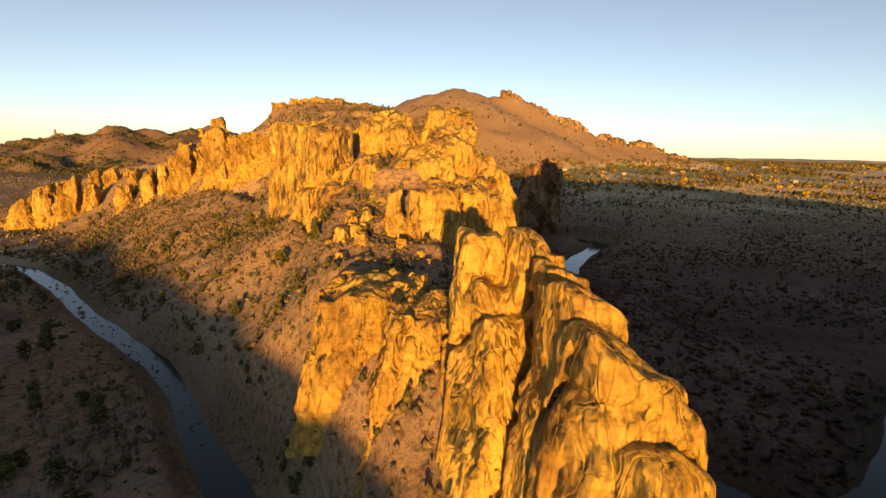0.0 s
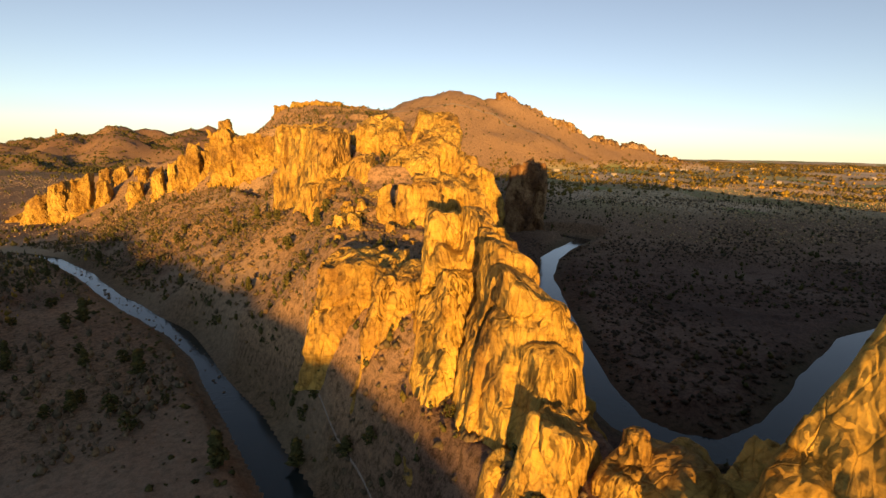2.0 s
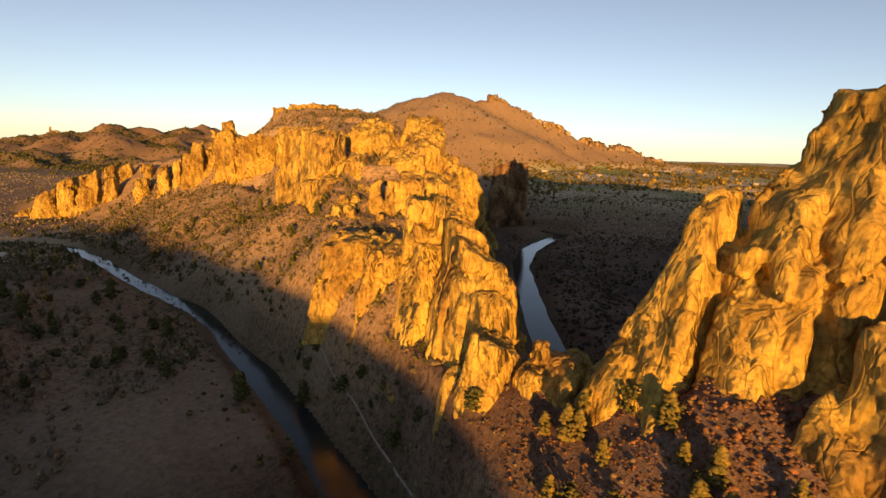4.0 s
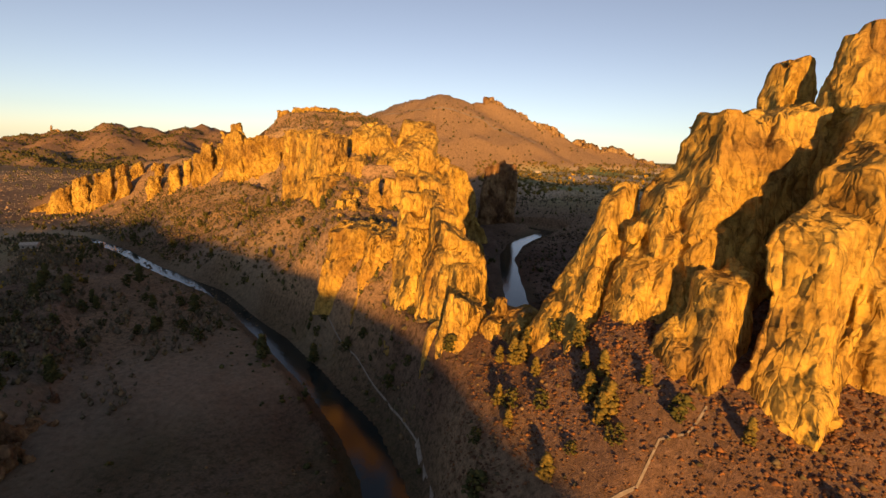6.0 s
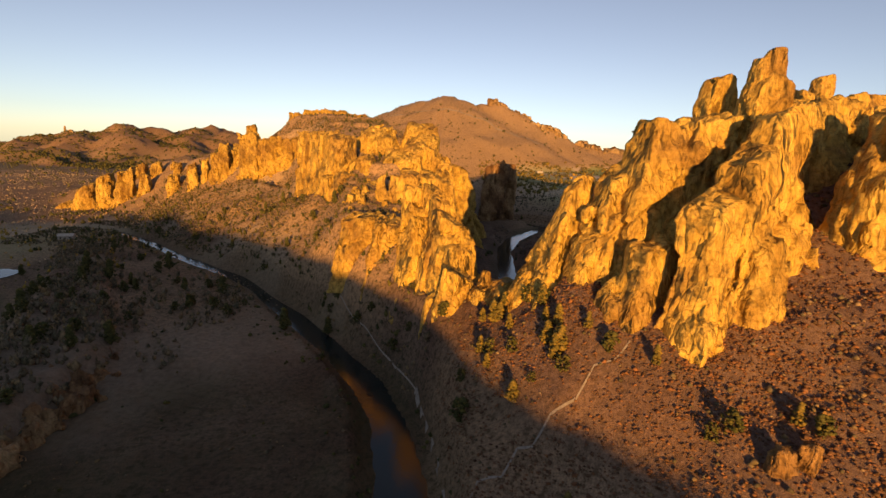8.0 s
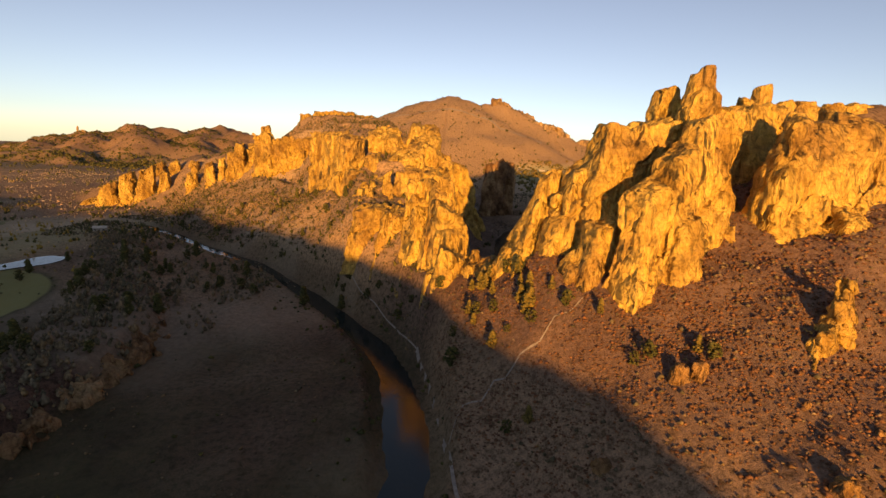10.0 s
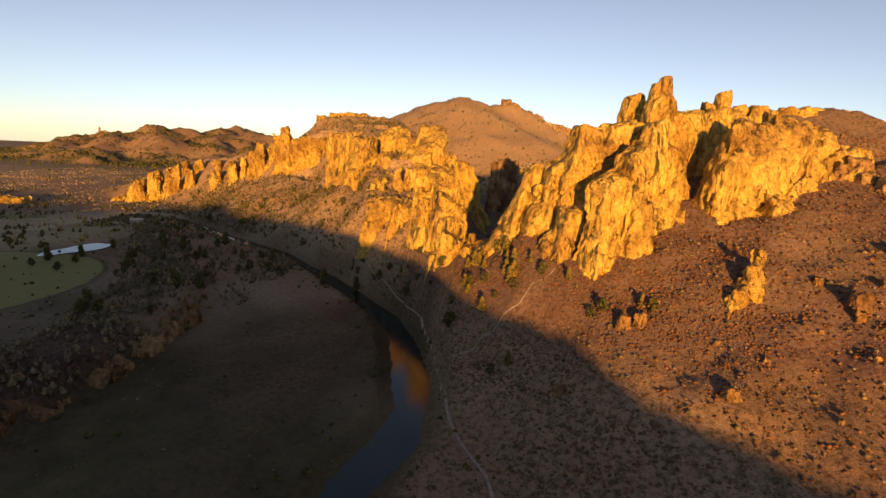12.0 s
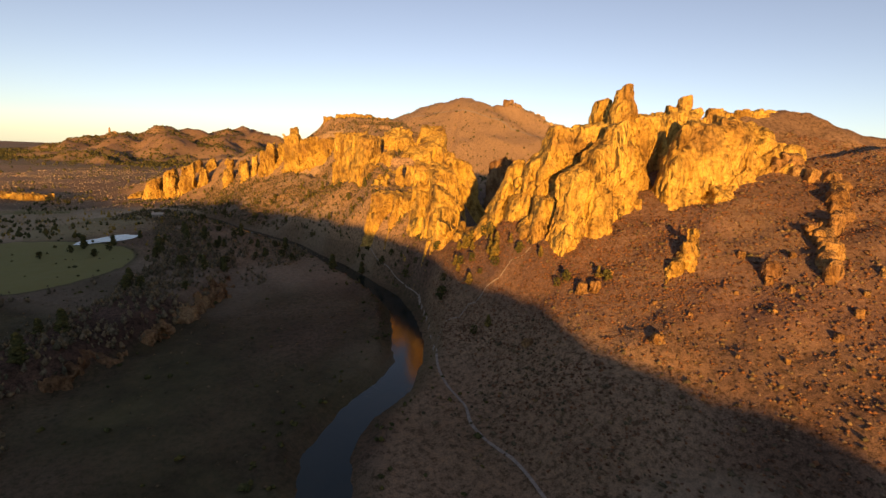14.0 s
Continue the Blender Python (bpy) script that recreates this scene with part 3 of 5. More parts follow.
# ---- rock ----
def tower(name, parent, mat, x, y, z0, z1, a, b, turn=0.0, lean=(0, 0), taper=0.65, square=3.2, dome=0.3, cell=16.0, rough=1.0, seed=0, res=0.9, dip=0.5):
    """A buttress or pinnacle: a rounded block with jointed, stepped faces. a, b: half-widths at its foot; lean: shift of its top."""
    h = z1 - z0
    per = 3.4 * (a + b)
    nu = int(np.clip(per / res, 28, 150))
    nv = int(np.clip(h / res, 14, 110))
    nc = int(np.clip(min(a, b) * taper / res, 4, 26))
    th = np.linspace(0, 2 * np.pi, nu, endpoint=False)
    c, s = np.cos(th), np.sin(th)
    rad = (np.abs(c) ** square + np.abs(s) ** square) ** (-1 / square)
    ux, uy = rad * c, rad * s
    rim = dome * min(a, b) * taper
    rows = []
    for v in np.linspace(0, 1, nv):
        k = 1 + (taper - 1) * v ** 0.85
        rows.append((k, z0 + (h - rim) * v, v))
    for v in np.linspace(0, 1, nc + 1)[1:]:
        e = math.cos(v * math.pi / 2)
        rows.append((taper * (0.02 + 0.98 * e ** 0.7), z1 - rim + rim * math.sin(v * math.pi / 2), 1 + v * 0.0))
    k = np.array([r[0] for r in rows])[:, None]
    z = np.array([r[1] for r in rows])[:, None]
    t = np.array([r[2] for r in rows])[:, None]
    px, py = a * ux * k, b * uy * k
    cr, sr = math.cos(radians(turn)), math.sin(radians(turn))
    X = x + px * cr - py * sr + lean[0] * t
    Y = y + px * sr + py * cr + lean[1] * t
    Z = np.broadcast_to(z, X.shape).copy()
    P = np.stack([X.ravel(), Y.ravel(), Z.ravel()], 1)
    cx, cy = x + lean[0] * t, y + lean[1] * t
    out = np.stack([(X - cx).ravel(), (Y - cy).ravel(), np.zeros(X.size)], 1)
    capped = np.repeat(np.array([0.0] * nv + list(np.linspace(0, 1, nc + 1)[1:])), nu)
    out /= np.maximum(np.linalg.norm(out, axis=1), 1e-6)[:, None]
    out = out * (1 - capped[:, None]) + np.array([0, 0, 1.0]) * capped[:, None]
    out /= np.linalg.norm(out, axis=1)[:, None]
    size = min(1.0, min(a, b) / 9.0) * rough
    # joints lean with the dip of the beds
    ca, sa = math.cos(dip), math.sin(dip)
    J = np.stack([P[:, 0] * ca + P[:, 2] * sa, P[:, 1], (-P[:, 0] * sa + P[:, 2] * ca) * 0.3], 1)
    J = J + 1.8 * np.stack([vnoise(P / 11, seed + 60), vnoise(P / 11, seed + 61), vnoise(P / 11, seed + 62)], 1)
    lv, tl, gap = blocks(J / cell, 100 + seed)
    d = 2.0 * lv + 4.2 * tl - 1.6 * np.exp(-(gap / 0.045) ** 2)
    lv, tl, gap = blocks(J / (cell * 0.36), 200 + seed)
    d = d + 0.6 * lv + 1.6 * tl - 0.7 * np.exp(-(gap / 0.06) ** 2)
    flute = vnoise(np.stack([P[:, 0] / 4.5, P[:, 1] / 4.5, P[:, 2] / 26], 1), seed + 9)
    d = d + 0.7 * flute + 1.5 * vnoise(P / 19, seed + 3) + 0.35 * fbm(P / 2.2, 2, seed + 12)
    P = P + out * (d * size)[:, None]
    tip = P[-nu:].mean(0)
    P = np.vstack([P, tip])
    faces = grid_faces(nu, len(rows), True).tolist()
    base = (len(rows) - 1) * nu
    faces += [(base + i, base + (i + 1) % nu, len(P) - 1) for i in range(nu)]
    ob = mesh_object(name, P, faces, mat, parent, smooth=True)
    return ob


def flats(p, seed):
    """Continuous noise in -1..1 made of flat facets that meet in creases."""
    i = np.floor(p).astype(np.int64)
    f = p - i
    order = np.argsort(-f, axis=1)
    at = i.copy()
    rows = np.arange(len(p))
    last = np.ones(len(p))
    out = 0
    for k in range(3):
        axis_k = order[:, k]
        w = f[rows, axis_k]
        out = out + (last - w) * hashed(at[:, 0], at[:, 1], at[:, 2], seed)
        at[rows, axis_k] += 1
        last = w
    out = out + last * hashed(at[:, 0], at[:, 1], at[:, 2], seed)
    return out * 2 - 1


def nets(f, origin, h):
    """The surface f = 0 of a block of samples, as vertices, their cells and quads."""
    s = f < 0
    n = np.array(f.shape) - 1
    corners = [(a, b, c) for a in (0, 1) for b in (0, 1) for c in (0, 1)]
    cnt = sum(s[a:a + n[0], b:b + n[1], c:c + n[2]].astype(np.int8) for a, b, c in corners)
    act = (cnt > 0) & (cnt < 8)
    idx = np.argwhere(act)
    ids = np.full(act.shape, -1, np.int64)
    ids[act] = np.arange(len(idx))
    acc, num = np.zeros((len(idx), 3)), np.zeros(len(idx))
    for a in corners:
        for ax in range(3):
            if a[ax]:
                continue
            b = tuple(1 if k == ax else a[k] for k in range(3))
            fa = f[idx[:, 0] + a[0], idx[:, 1] + a[1], idx[:, 2] + a[2]]
            fb = f[idx[:, 0] + b[0], idx[:, 1] + b[1], idx[:, 2] + b[2]]
            x = (fa < 0) != (fb < 0)
            t = np.where(x, fa / np.where(x, fa - fb, 1), 0)
            p = np.array(a, float)[None] + t[:, None] * (np.array(b) - np.array(a))[None]
            acc[x] += p[x]
            num[x] += 1
    verts = origin + h * (idx + acc / num[:, None])
    quads = []
    for ax in range(3):
        u, v = [k for k in range(3) if k != ax]
        lo = [slice(1, -1)] * 3
        lo[ax] = slice(0, -1)
        hi = [slice(1, -1)] * 3
        hi[ax] = slice(1, None)
        s0, s1 = s[tuple(lo)], s[tuple(hi)]
        for flip, hit in ((False, s0 & ~s1), (True, ~s0 & s1)):
            e = np.argwhere(hit)
            off = np.ones(3, int)
            off[ax] = 0
            e = e + off
            du, dv = np.zeros(3, int), np.zeros(3, int)
            du[u], dv[v] = 1, 1
            q = np.stack([ids[tuple((e - du - dv).T)], ids[tuple((e - dv).T)], ids[tuple(e.T)], ids[tuple((e - du).T)]], 1)
            if flip ^ (ax == 1):
                q = q[:, ::-1]
            quads.append(q)
    return verts, idx, np.vstack(quads)


def pieces(quads, n):
    """For each vertex the lowest vertex of its connected piece."""
    lab = np.arange(n)
    while True:
        low = lab[quads].min(1)
        new_lab = lab.copy()
        for k in range(4):
            np.minimum.at(new_lab, quads[:, k], low)
        new_lab = new_lab[new_lab]
        if (new_lab == lab).all():
            return lab
        lab = new_lab


def tidy(quads, owner, n):
    """Gives stray bits of a part to the part round them, and drops crumbs (-1)."""
    owner = owner.astype(np.int64)
    for _ in range(3):
        vert_owner = np.full((n, 2), -1)
        vert_owner[quads.ravel(), 0] = np.repeat(owner, 4)
        vert_owner[quads[::-1].ravel(), 1] = np.repeat(owner[::-1], 4)
        for i in np.unique(owner[owner >= 0]):
            mine = np.flatnonzero(owner == i)
            lab = pieces(quads[mine], n)[quads[mine][:, 0]]
            ids, num = np.unique(lab, return_counts=True)
            for p in ids[num < num.max()]:
                bit = mine[lab == p]
                near = vert_owner[quads[bit].ravel()].ravel()
                near = near[(near != i) & (near >= 0)]
                owner[bit] = np.bincount(near).argmax() if len(near) else -1
    return owner


def crag(name, label, mat, rows, voxel=1.0, cell=17.0, amp=1.0, dip=0.5, group="", category="cliff", worn=1.0, long=0.34):
    """A crag grown together from leaning, tapering blocks, broken up by joints; each block is a part."""
    root = tagged(new(name), label, category, group)
    R = np.array([r[1:] for r in rows], float)
    reach = np.maximum(R[:, 4], R[:, 5]) * 1.45 + np.abs(R[:, 7]) + 6 * amp
    lo = np.array([(R[:, 0] - reach).min(), (R[:, 1] - reach - np.abs(R[:, 8])).min(), R[:, 2].min()])
    hi = np.array([(R[:, 0] + reach).max(), (R[:, 1] + reach + np.abs(R[:, 8])).max(), (R[:, 3] + 0.4 * R[:, 4]).max() + 3 * amp])
    ax = [np.arange(a, b + voxel, voxel) for a, b in zip(lo, hi)]
    F = np.full([len(a) for a in ax], 50.0, np.float32)
    who = np.zeros(F.shape, np.int16)
    for i, (x, y, z0, z1, a, b, turn, lx, ly, taper, tx, ty) in enumerate(R):
        m = max(a, b) * 1.45 + 6 * amp
        sl = [slice(max(0, int((p - q - lo[k]) / voxel)), int((p2 + q - lo[k]) / voxel) + 2) for k, (p, p2, q) in enumerate(((min(x, x + lx), max(x, x + lx), m), (min(y, y + ly), max(y, y + ly), m), (z0, z1 + abs(tx) * a, 6 * amp)))]
        X, Y, Z = np.meshgrid(ax[0][sl[0]], ax[1][sl[1]], ax[2][sl[2]], indexing="ij")
        t = np.clip((Z - z0) / (z1 - z0), 0, 1.1)
        c, s = math.cos(radians(turn)), math.sin(radians(turn))
        dx, dy = X - x - lx * t, Y - y - ly * t
        qx, qy = dx * c + dy * s, -dx * s + dy * c
        k = 1 + (taper - 1) * t ** 0.9
        ex, ey = np.abs(qx) - a * k, np.abs(qy) - b * k
        hh = np.clip(0.5 + 0.5 * (ex - ey) / 1.2, 0, 1)
        d = ey + (ex - ey) * hh + 1.2 * hh * (1 - hh)
        flat = np.stack([X[:, :, 0].ravel(), Y[:, :, 0].ravel(), np.full(X[:, :, 0].size, float(i))], 1)
        bumps = (fbm(flat / (7 * amp), 2, 33) * 2.0 * amp * min(1.0, a / 10)).reshape(X.shape[:2])[:, :, None]
        top = Z - (z1 + tx * qx + ty * qy + bumps)
        hh = np.clip(0.5 + 0.5 * (d - top) / 1.4, 0, 1)
        d = (top + (d - top) * hh + 1.4 * hh * (1 - hh)).astype(np.float32)
        old = F[tuple(sl)]
        w = who[tuple(sl)]
        w[d < old] = i
        hh = np.clip(0.5 + 0.5 * (old - d) / 0.5, 0, 1)
        F[tuple(sl)] = old + (d - old) * hh - 0.5 * hh * (1 - hh)
    band = np.argwhere(np.abs(F) < 4.6 * amp)
    P = lo + band * voxel
    ca, sa = math.cos(dip), math.sin(dip)
    g = amp ** 0.8
    W = P + 0.5 * g * np.stack([vnoise(P / (9 * g), 60), vnoise(P / (9 * g), 61), vnoise(P / (9 * g), 62)], 1)
    J = np.stack([W[:, 0] * ca + W[:, 2] * sa, W[:, 1], (-W[:, 0] * sa + W[:, 2] * ca) * long], 1)
    K = np.stack([J[:, 0] * 0.8 + J[:, 1] * 0.6, J[:, 1] * 0.8 - J[:, 0] * 0.6, J[:, 2]], 1)
    L = np.stack([J[:, 0] * 0.45 - J[:, 1] * 0.9, J[:, 0] * 0.9 + J[:, 1] * 0.45, J[:, 2] * 1.6 + J[:, 0] * 0.3], 1)
    # broad slanting faces, smaller facets on them, then long clefts along the joints
    d = 4.2 * flats(K / cell, 100) + worn * (3.2 * flats(L / (cell * 0.42), 200) + 1.5 * flats(K * np.array([1, 1, 1.7]) / (cell * 0.19), 300))
    d = d + 0.5 * flats(P / (2.3 * g), 400)
    d = d - 2.4 * np.exp(-(flats(K / (cell * 0.9), 9) / 0.05) ** 2) - 1.4 * np.exp(-(flats(L / (cell * 0.45), 11) / 0.06) ** 2) * worn
    own = R[who[tuple(band.T)]]
    t = np.clip((P[:, 2] - own[:, 2]) / (own[:, 3] - own[:, 2]), 0, 1)
    width = np.minimum(own[:, 4], own[:, 5]) * (1 + (own[:, 9] - 1) * t)
    d = d * np.clip(width / (9.0 * amp), 0.16, 1.0)
    F[tuple(band.T)] -= (d * amp).astype(np.float32)
    F[:, :, 0] = np.maximum(F[:, :, 0], 0.5)
    for k in range(3):
        e = [slice(None)] * 3
        e[k] = -1
        F[tuple(e)] = 5
        if k < 2:
            e[k] = 0
            F[tuple(e)] = 5
    verts, cells, quads = nets(F, lo, voxel)
    owner = tidy(quads, who[tuple(cells.T)][quads[:, 0]], len(verts))
    for i, r in enumerate(rows):
        q = quads[owner == i]
        if len(q) < 8:
            continue
        used, inv = np.unique(q, return_inverse=True)
        mesh_object(r[0], verts[used], inv.reshape(q.shape), mat, root)
    return root


crag("great_crag", "tall golden tuff crag with a spire and deep shadowed gullies", ROCK, [
    # part, x, y, foot, top, half-widths, turn, lean x, y, taper, fall of the top along x, y
    ("horn", 66, 22, 34, 106, 22, 12, 20, 10, 9, 0.22, 0.3, 0.0),
    ("slab", 73, 6, 36, 88, 14, 10, 25, 7, 10, 0.4, 0.6, 0.1),
    ("buttress", 93, 14, 40, 130, 19, 17, 15, 9, 8, 0.4, 0.08, 0.1),
    ("slab", 82, 15, 36, 112, 14, 12, 15, 7, 8, 0.42, 0.7, 0.0),
    ("back_wall", 83, 29, 40, 98, 15, 12, 20, 0, 0, 0.6, 0.3, 0.0),
    ("slab", 83, 9, 44, 98, 14, 10, 25, 5, 9, 0.45, 0.6, 0.1),
    ("slab", 74, 8, 44, 80, 13, 9, 25, 6, 9, 0.4, 0.7, 0.1),
    ("ledge_block", 77, -13, 40, 74, 12, 8, 25, 6, 8, 0.5, 0.5, 0.3),
    ("ledge_block", 86, -14, 42, 88, 13, 10, 20, 6, 9, 0.4, 0.4, 0.2),
    ("buttress", 112, 18, 44, 134, 24, 19, 10, 8, 7, 0.42, 0.3, 0.0),
    ("foot_buttress", 101, -26, 42, 103, 12, 11, 28, 4, 9, 0.5, 0.6, 0.2),
    ("arete", 113, -17, 46, 118, 12, 13, 28, 5, 9, 0.42, 0.6, 0.2),
    ("arete", 125, -5, 50, 132, 13, 14, 28, 5, 9, 0.36, 0.5, 0.1),
    ("foot_buttress", 116, -26, 46, 94, 11, 10, 15, 4, 9, 0.5, 0.5, 0.3),
    ("buttress", 132, 17, 56, 147, 20, 18, 10, 6, 6, 0.3, 0.1, 0.0),
    ("spire", 140, 24, 138, 157, 5.5, 5, 10, 0, 0, 0.55, 0.0, 0.0),
    ("shoulder", 139, 26, 96, 154, 20, 15, 10, 0, 0, 0.24, 0.0, 0.0),
    ("block", 130, 42, 90, 150, 12, 10, 10, 0, 0, 0.5, -0.05, 0.0),
    ("buttress", 133, -2, 54, 122, 15, 15, 8, 4, 10, 0.42, 0.2, 0.2),
    ("buttress", 168, -3, 58, 132, 18, 18, 8, 3, 9, 0.24, 0.0, 0.0),
    ("slab", 182, -2, 60, 138, 19, 17, 5, 2, 20, 0.42, -0.2, 0.2),
    ("slab", 200, -2, 66, 139, 20, 17, 0, 4, 26, 0.42, -0.25, 0.2),
    ("slab", 219, 2, 74, 134, 19, 15, -5, 4, 26, 0.45, -0.25, 0.2),
    ("slab", 238, 8, 82, 124, 16, 12, -8, 2, 18, 0.5, -0.2, 0.2),
    ("foot_slab", 190, -18, 60, 97, 13, 9, 5, 0, 8, 0.5, -0.2, 0.2),
    ("foot_slab", 212, -16, 66, 94, 13, 8, 0, 0, 7, 0.5, -0.2, 0.2),
    ("back_wall", 156, 42, 80, 140, 22, 18, 20, 0, 0, 0.55, 0.0, 0.0),
    ("back_wall", 182, 55, 88, 145, 26, 22, 20, 2, 6, 0.45, 0.0, 0.0),
    ("tower", 198, 80, 108, 158, 9, 7, 15, 0, 0, 0.5, 0.2, 0.0),
    ("tower", 187, 76, 108, 150, 8, 7, 15, 0, 0, 0.5, -0.2, 0.0),
    ("rim_block", 214, 70, 126, 148, 9, 6, 10, 0, 0, 0.55, 0.2, 0.0),
    ("rim_block", 229, 78, 128, 147, 10, 6, 30, 0, 0, 0.6, 0.1, 0.0),
    ("rim_block", 242, 86, 134, 150, 7, 5, 10, 0, 0, 0.6, -0.1, 0.0),
    ("rim_block", 254, 90, 134, 149, 10, 6, -10, 0, 0, 0.6, 0.1, 0.0),
    ("rim_block", 268, 97, 136, 150, 7, 5, 10, 0, 0, 0.6, 0.2, 0.0),
    ("rim_block", 287, 101, 136, 149, 9, 6, 20, 0, 0, 0.6, 0.1, 0.0),
], voxel=0.9, dip=-0.65, cell=21, worn=0.5, long=0.34)
crag("pinnacle_fin", "golden tuff fin of rounded pinnacles beside the saddle", ROCK, [
    ("pinnacle", 1, 120, 36, 93, 9, 9, 10, 1, 0, 0.5, -0.1, 0.0),
    ("pinnacle", 14, 116, 34, 94, 12, 10, 20, 1, 0, 0.5, -0.25, 0.0),
    ("pinnacle", 18, 105, 32, 91, 11, 11, 10, 0, 0, 0.45, -0.4, 0.0),
    ("pinnacle", 23, 93, 30, 88, 14, 13, 25, -4, 0, 0.45, -0.7, 0.0),
    ("block", 27, 80, 26, 82, 15, 13, 20, -4, 2, 0.48, -0.6, 0.1),
    ("block", 33, 69, 24, 68, 13, 10, 25, -5, 2, 0.42, -0.4, 0.1),
    ("face", 7, 102, 24, 80, 16, 14, 20, 4, 8, 0.55, 0.0, 0.4),
    ("face", 17, 86, 22, 76, 16, 13, 20, 4, 8, 0.5, 0.0, 0.4),
    ("face", 26, 68, 22, 57, 10, 8, 25, 2, 5, 0.5, 0.0, 0.3),
    ("toe", 15, 60, 22, 46, 6, 5, 20, 2, 3, 0.45, 0.3, 0.2),
    ("shoulder_wall", -31, 150, 24, 69, 19, 16, 0, 2, 2, 0.8, 0.05, 0.0),
    ("shoulder_wall", -13, 132, 26, 72, 15, 13, 10, 3, 5, 0.72, 0.1, 0.2),
    ("shoulder_wall", 0, 116, 28, 70, 11, 9, 20, 3, 5, 0.66, 0.1, 0.3),
    ("saddle_block", 31, 55, 30, 59, 11, 8, 30, 0, 0, 0.65, -0.1, 0.0),
    ("saddle_block", 41, 49, 32, 57, 11, 8, 30, 0, 0, 0.65, 0.0, 0.0),
    ("saddle_block", 50, 43, 32, 57, 11, 8, 30, 0, 0, 0.7, 0.2, 0.0),
    ("saddle_block", 58, 38, 34, 62, 9, 8, 30, 0, 0, 0.65, 0.6, 0.0),
    ("saddle_block", 64, 32, 38, 73, 9, 8, 30, 0, 0, 0.6, 0.8, 0.0),
], voxel=0.78, dip=-0.28, cell=17, worn=0.42, long=0.5)
crag("upper_wall", "broad golden tuff wall above the saddle ridge", ROCK, [
    ("knob", -34, 234, 48, 91, 9, 9, 10, 0, 2, 0.5, 0.2, 0.1),
    ("knob", -23, 237, 48, 94, 8, 9, -10, 1, 2, 0.45, -0.3, 0.0),
    ("knob", -11, 240, 46, 95, 12, 11, 15, 0, 3, 0.5, -0.3, 0.2),
    ("knob", -2, 252, 46, 92, 12, 12, 0, 0, 3, 0.5, -0.2, 0.3),
    ("wall", 10, 296, 28, 92, 24, 18, 12, -1, 6, 0.6, -0.2, 0.5),
    ("wall", 16, 330, 26, 108, 24, 20, 10, -4, 6, 0.5, -0.3, 0.4),
    ("wall", -26, 306, 46, 110, 32, 20, 5, 2, 10, 0.56, 0.1, 0.6),
    ("wall", -8, 330, 50, 122, 30, 20, -5, 0, 10, 0.56, -0.1, 0.5),
    ("wall", -12, 372, 56, 140, 32, 26, 8, 0, 6, 0.5, -0.2, 0.3),
    ("wall", -50, 350, 66, 130, 28, 20, -6, 0, 8, 0.5, 0.1, 0.4),
    ("wall", -70, 362, 70, 127, 22, 18, -30, 0, 6, 0.5, 0.1, 0.4),
    ("wall", 30, 400, 4, 97, 30, 28, 10, -10, 0, 0.4, -0.2, 0.0),
    ("wall", 38, 470, 4, 92, 30, 30, 10, -10, 0, 0.4, -0.2, 0.0),
], voxel=1.15, cell=22, amp=1.1, dip=-0.5, worn=0.5, long=0.6)
crag("smooth_bluff", "tall pale smooth-faced tuff bluff above a talus slope", ROCK, [
    ("face", -131, 380, 36, 127, 17, 15, -50, 1, 2, 0.7, 0.1, 0.1),
    ("face", -109, 345, 40, 126, 23, 16, -50, 1, 2, 0.76, 0.0, 0.1),
    ("face", -86, 315, 44, 121, 22, 16, -50, 1, 2, 0.68, -0.1, 0.1),
    ("step", -74, 276, 36, 89, 20, 15, -30, 1, 6, 0.55, 0.0, 0.4),
    ("step", -52, 266, 40, 84, 18, 14, -10, 1, 6, 0.52, 0.0, 0.4),
    ("step", -94, 292, 40, 86, 16, 13, -40, 1, 6, 0.5, 0.1, 0.3),
    ("step", -62, 298, 52, 104, 20, 14, -30, 1, 6, 0.5, 0.0, 0.4),
    ("step", -64, 216, 36, 57, 12, 9, -40, 0, 2, 0.5, 0.1, 0.2),
    ("step", -46, 196, 38, 66, 13, 11, -20, 0, 3, 0.55, 0.1, 0.2),
], voxel=1.2, cell=20, amp=0.9, dip=-0.2, worn=0.4, long=0.4)
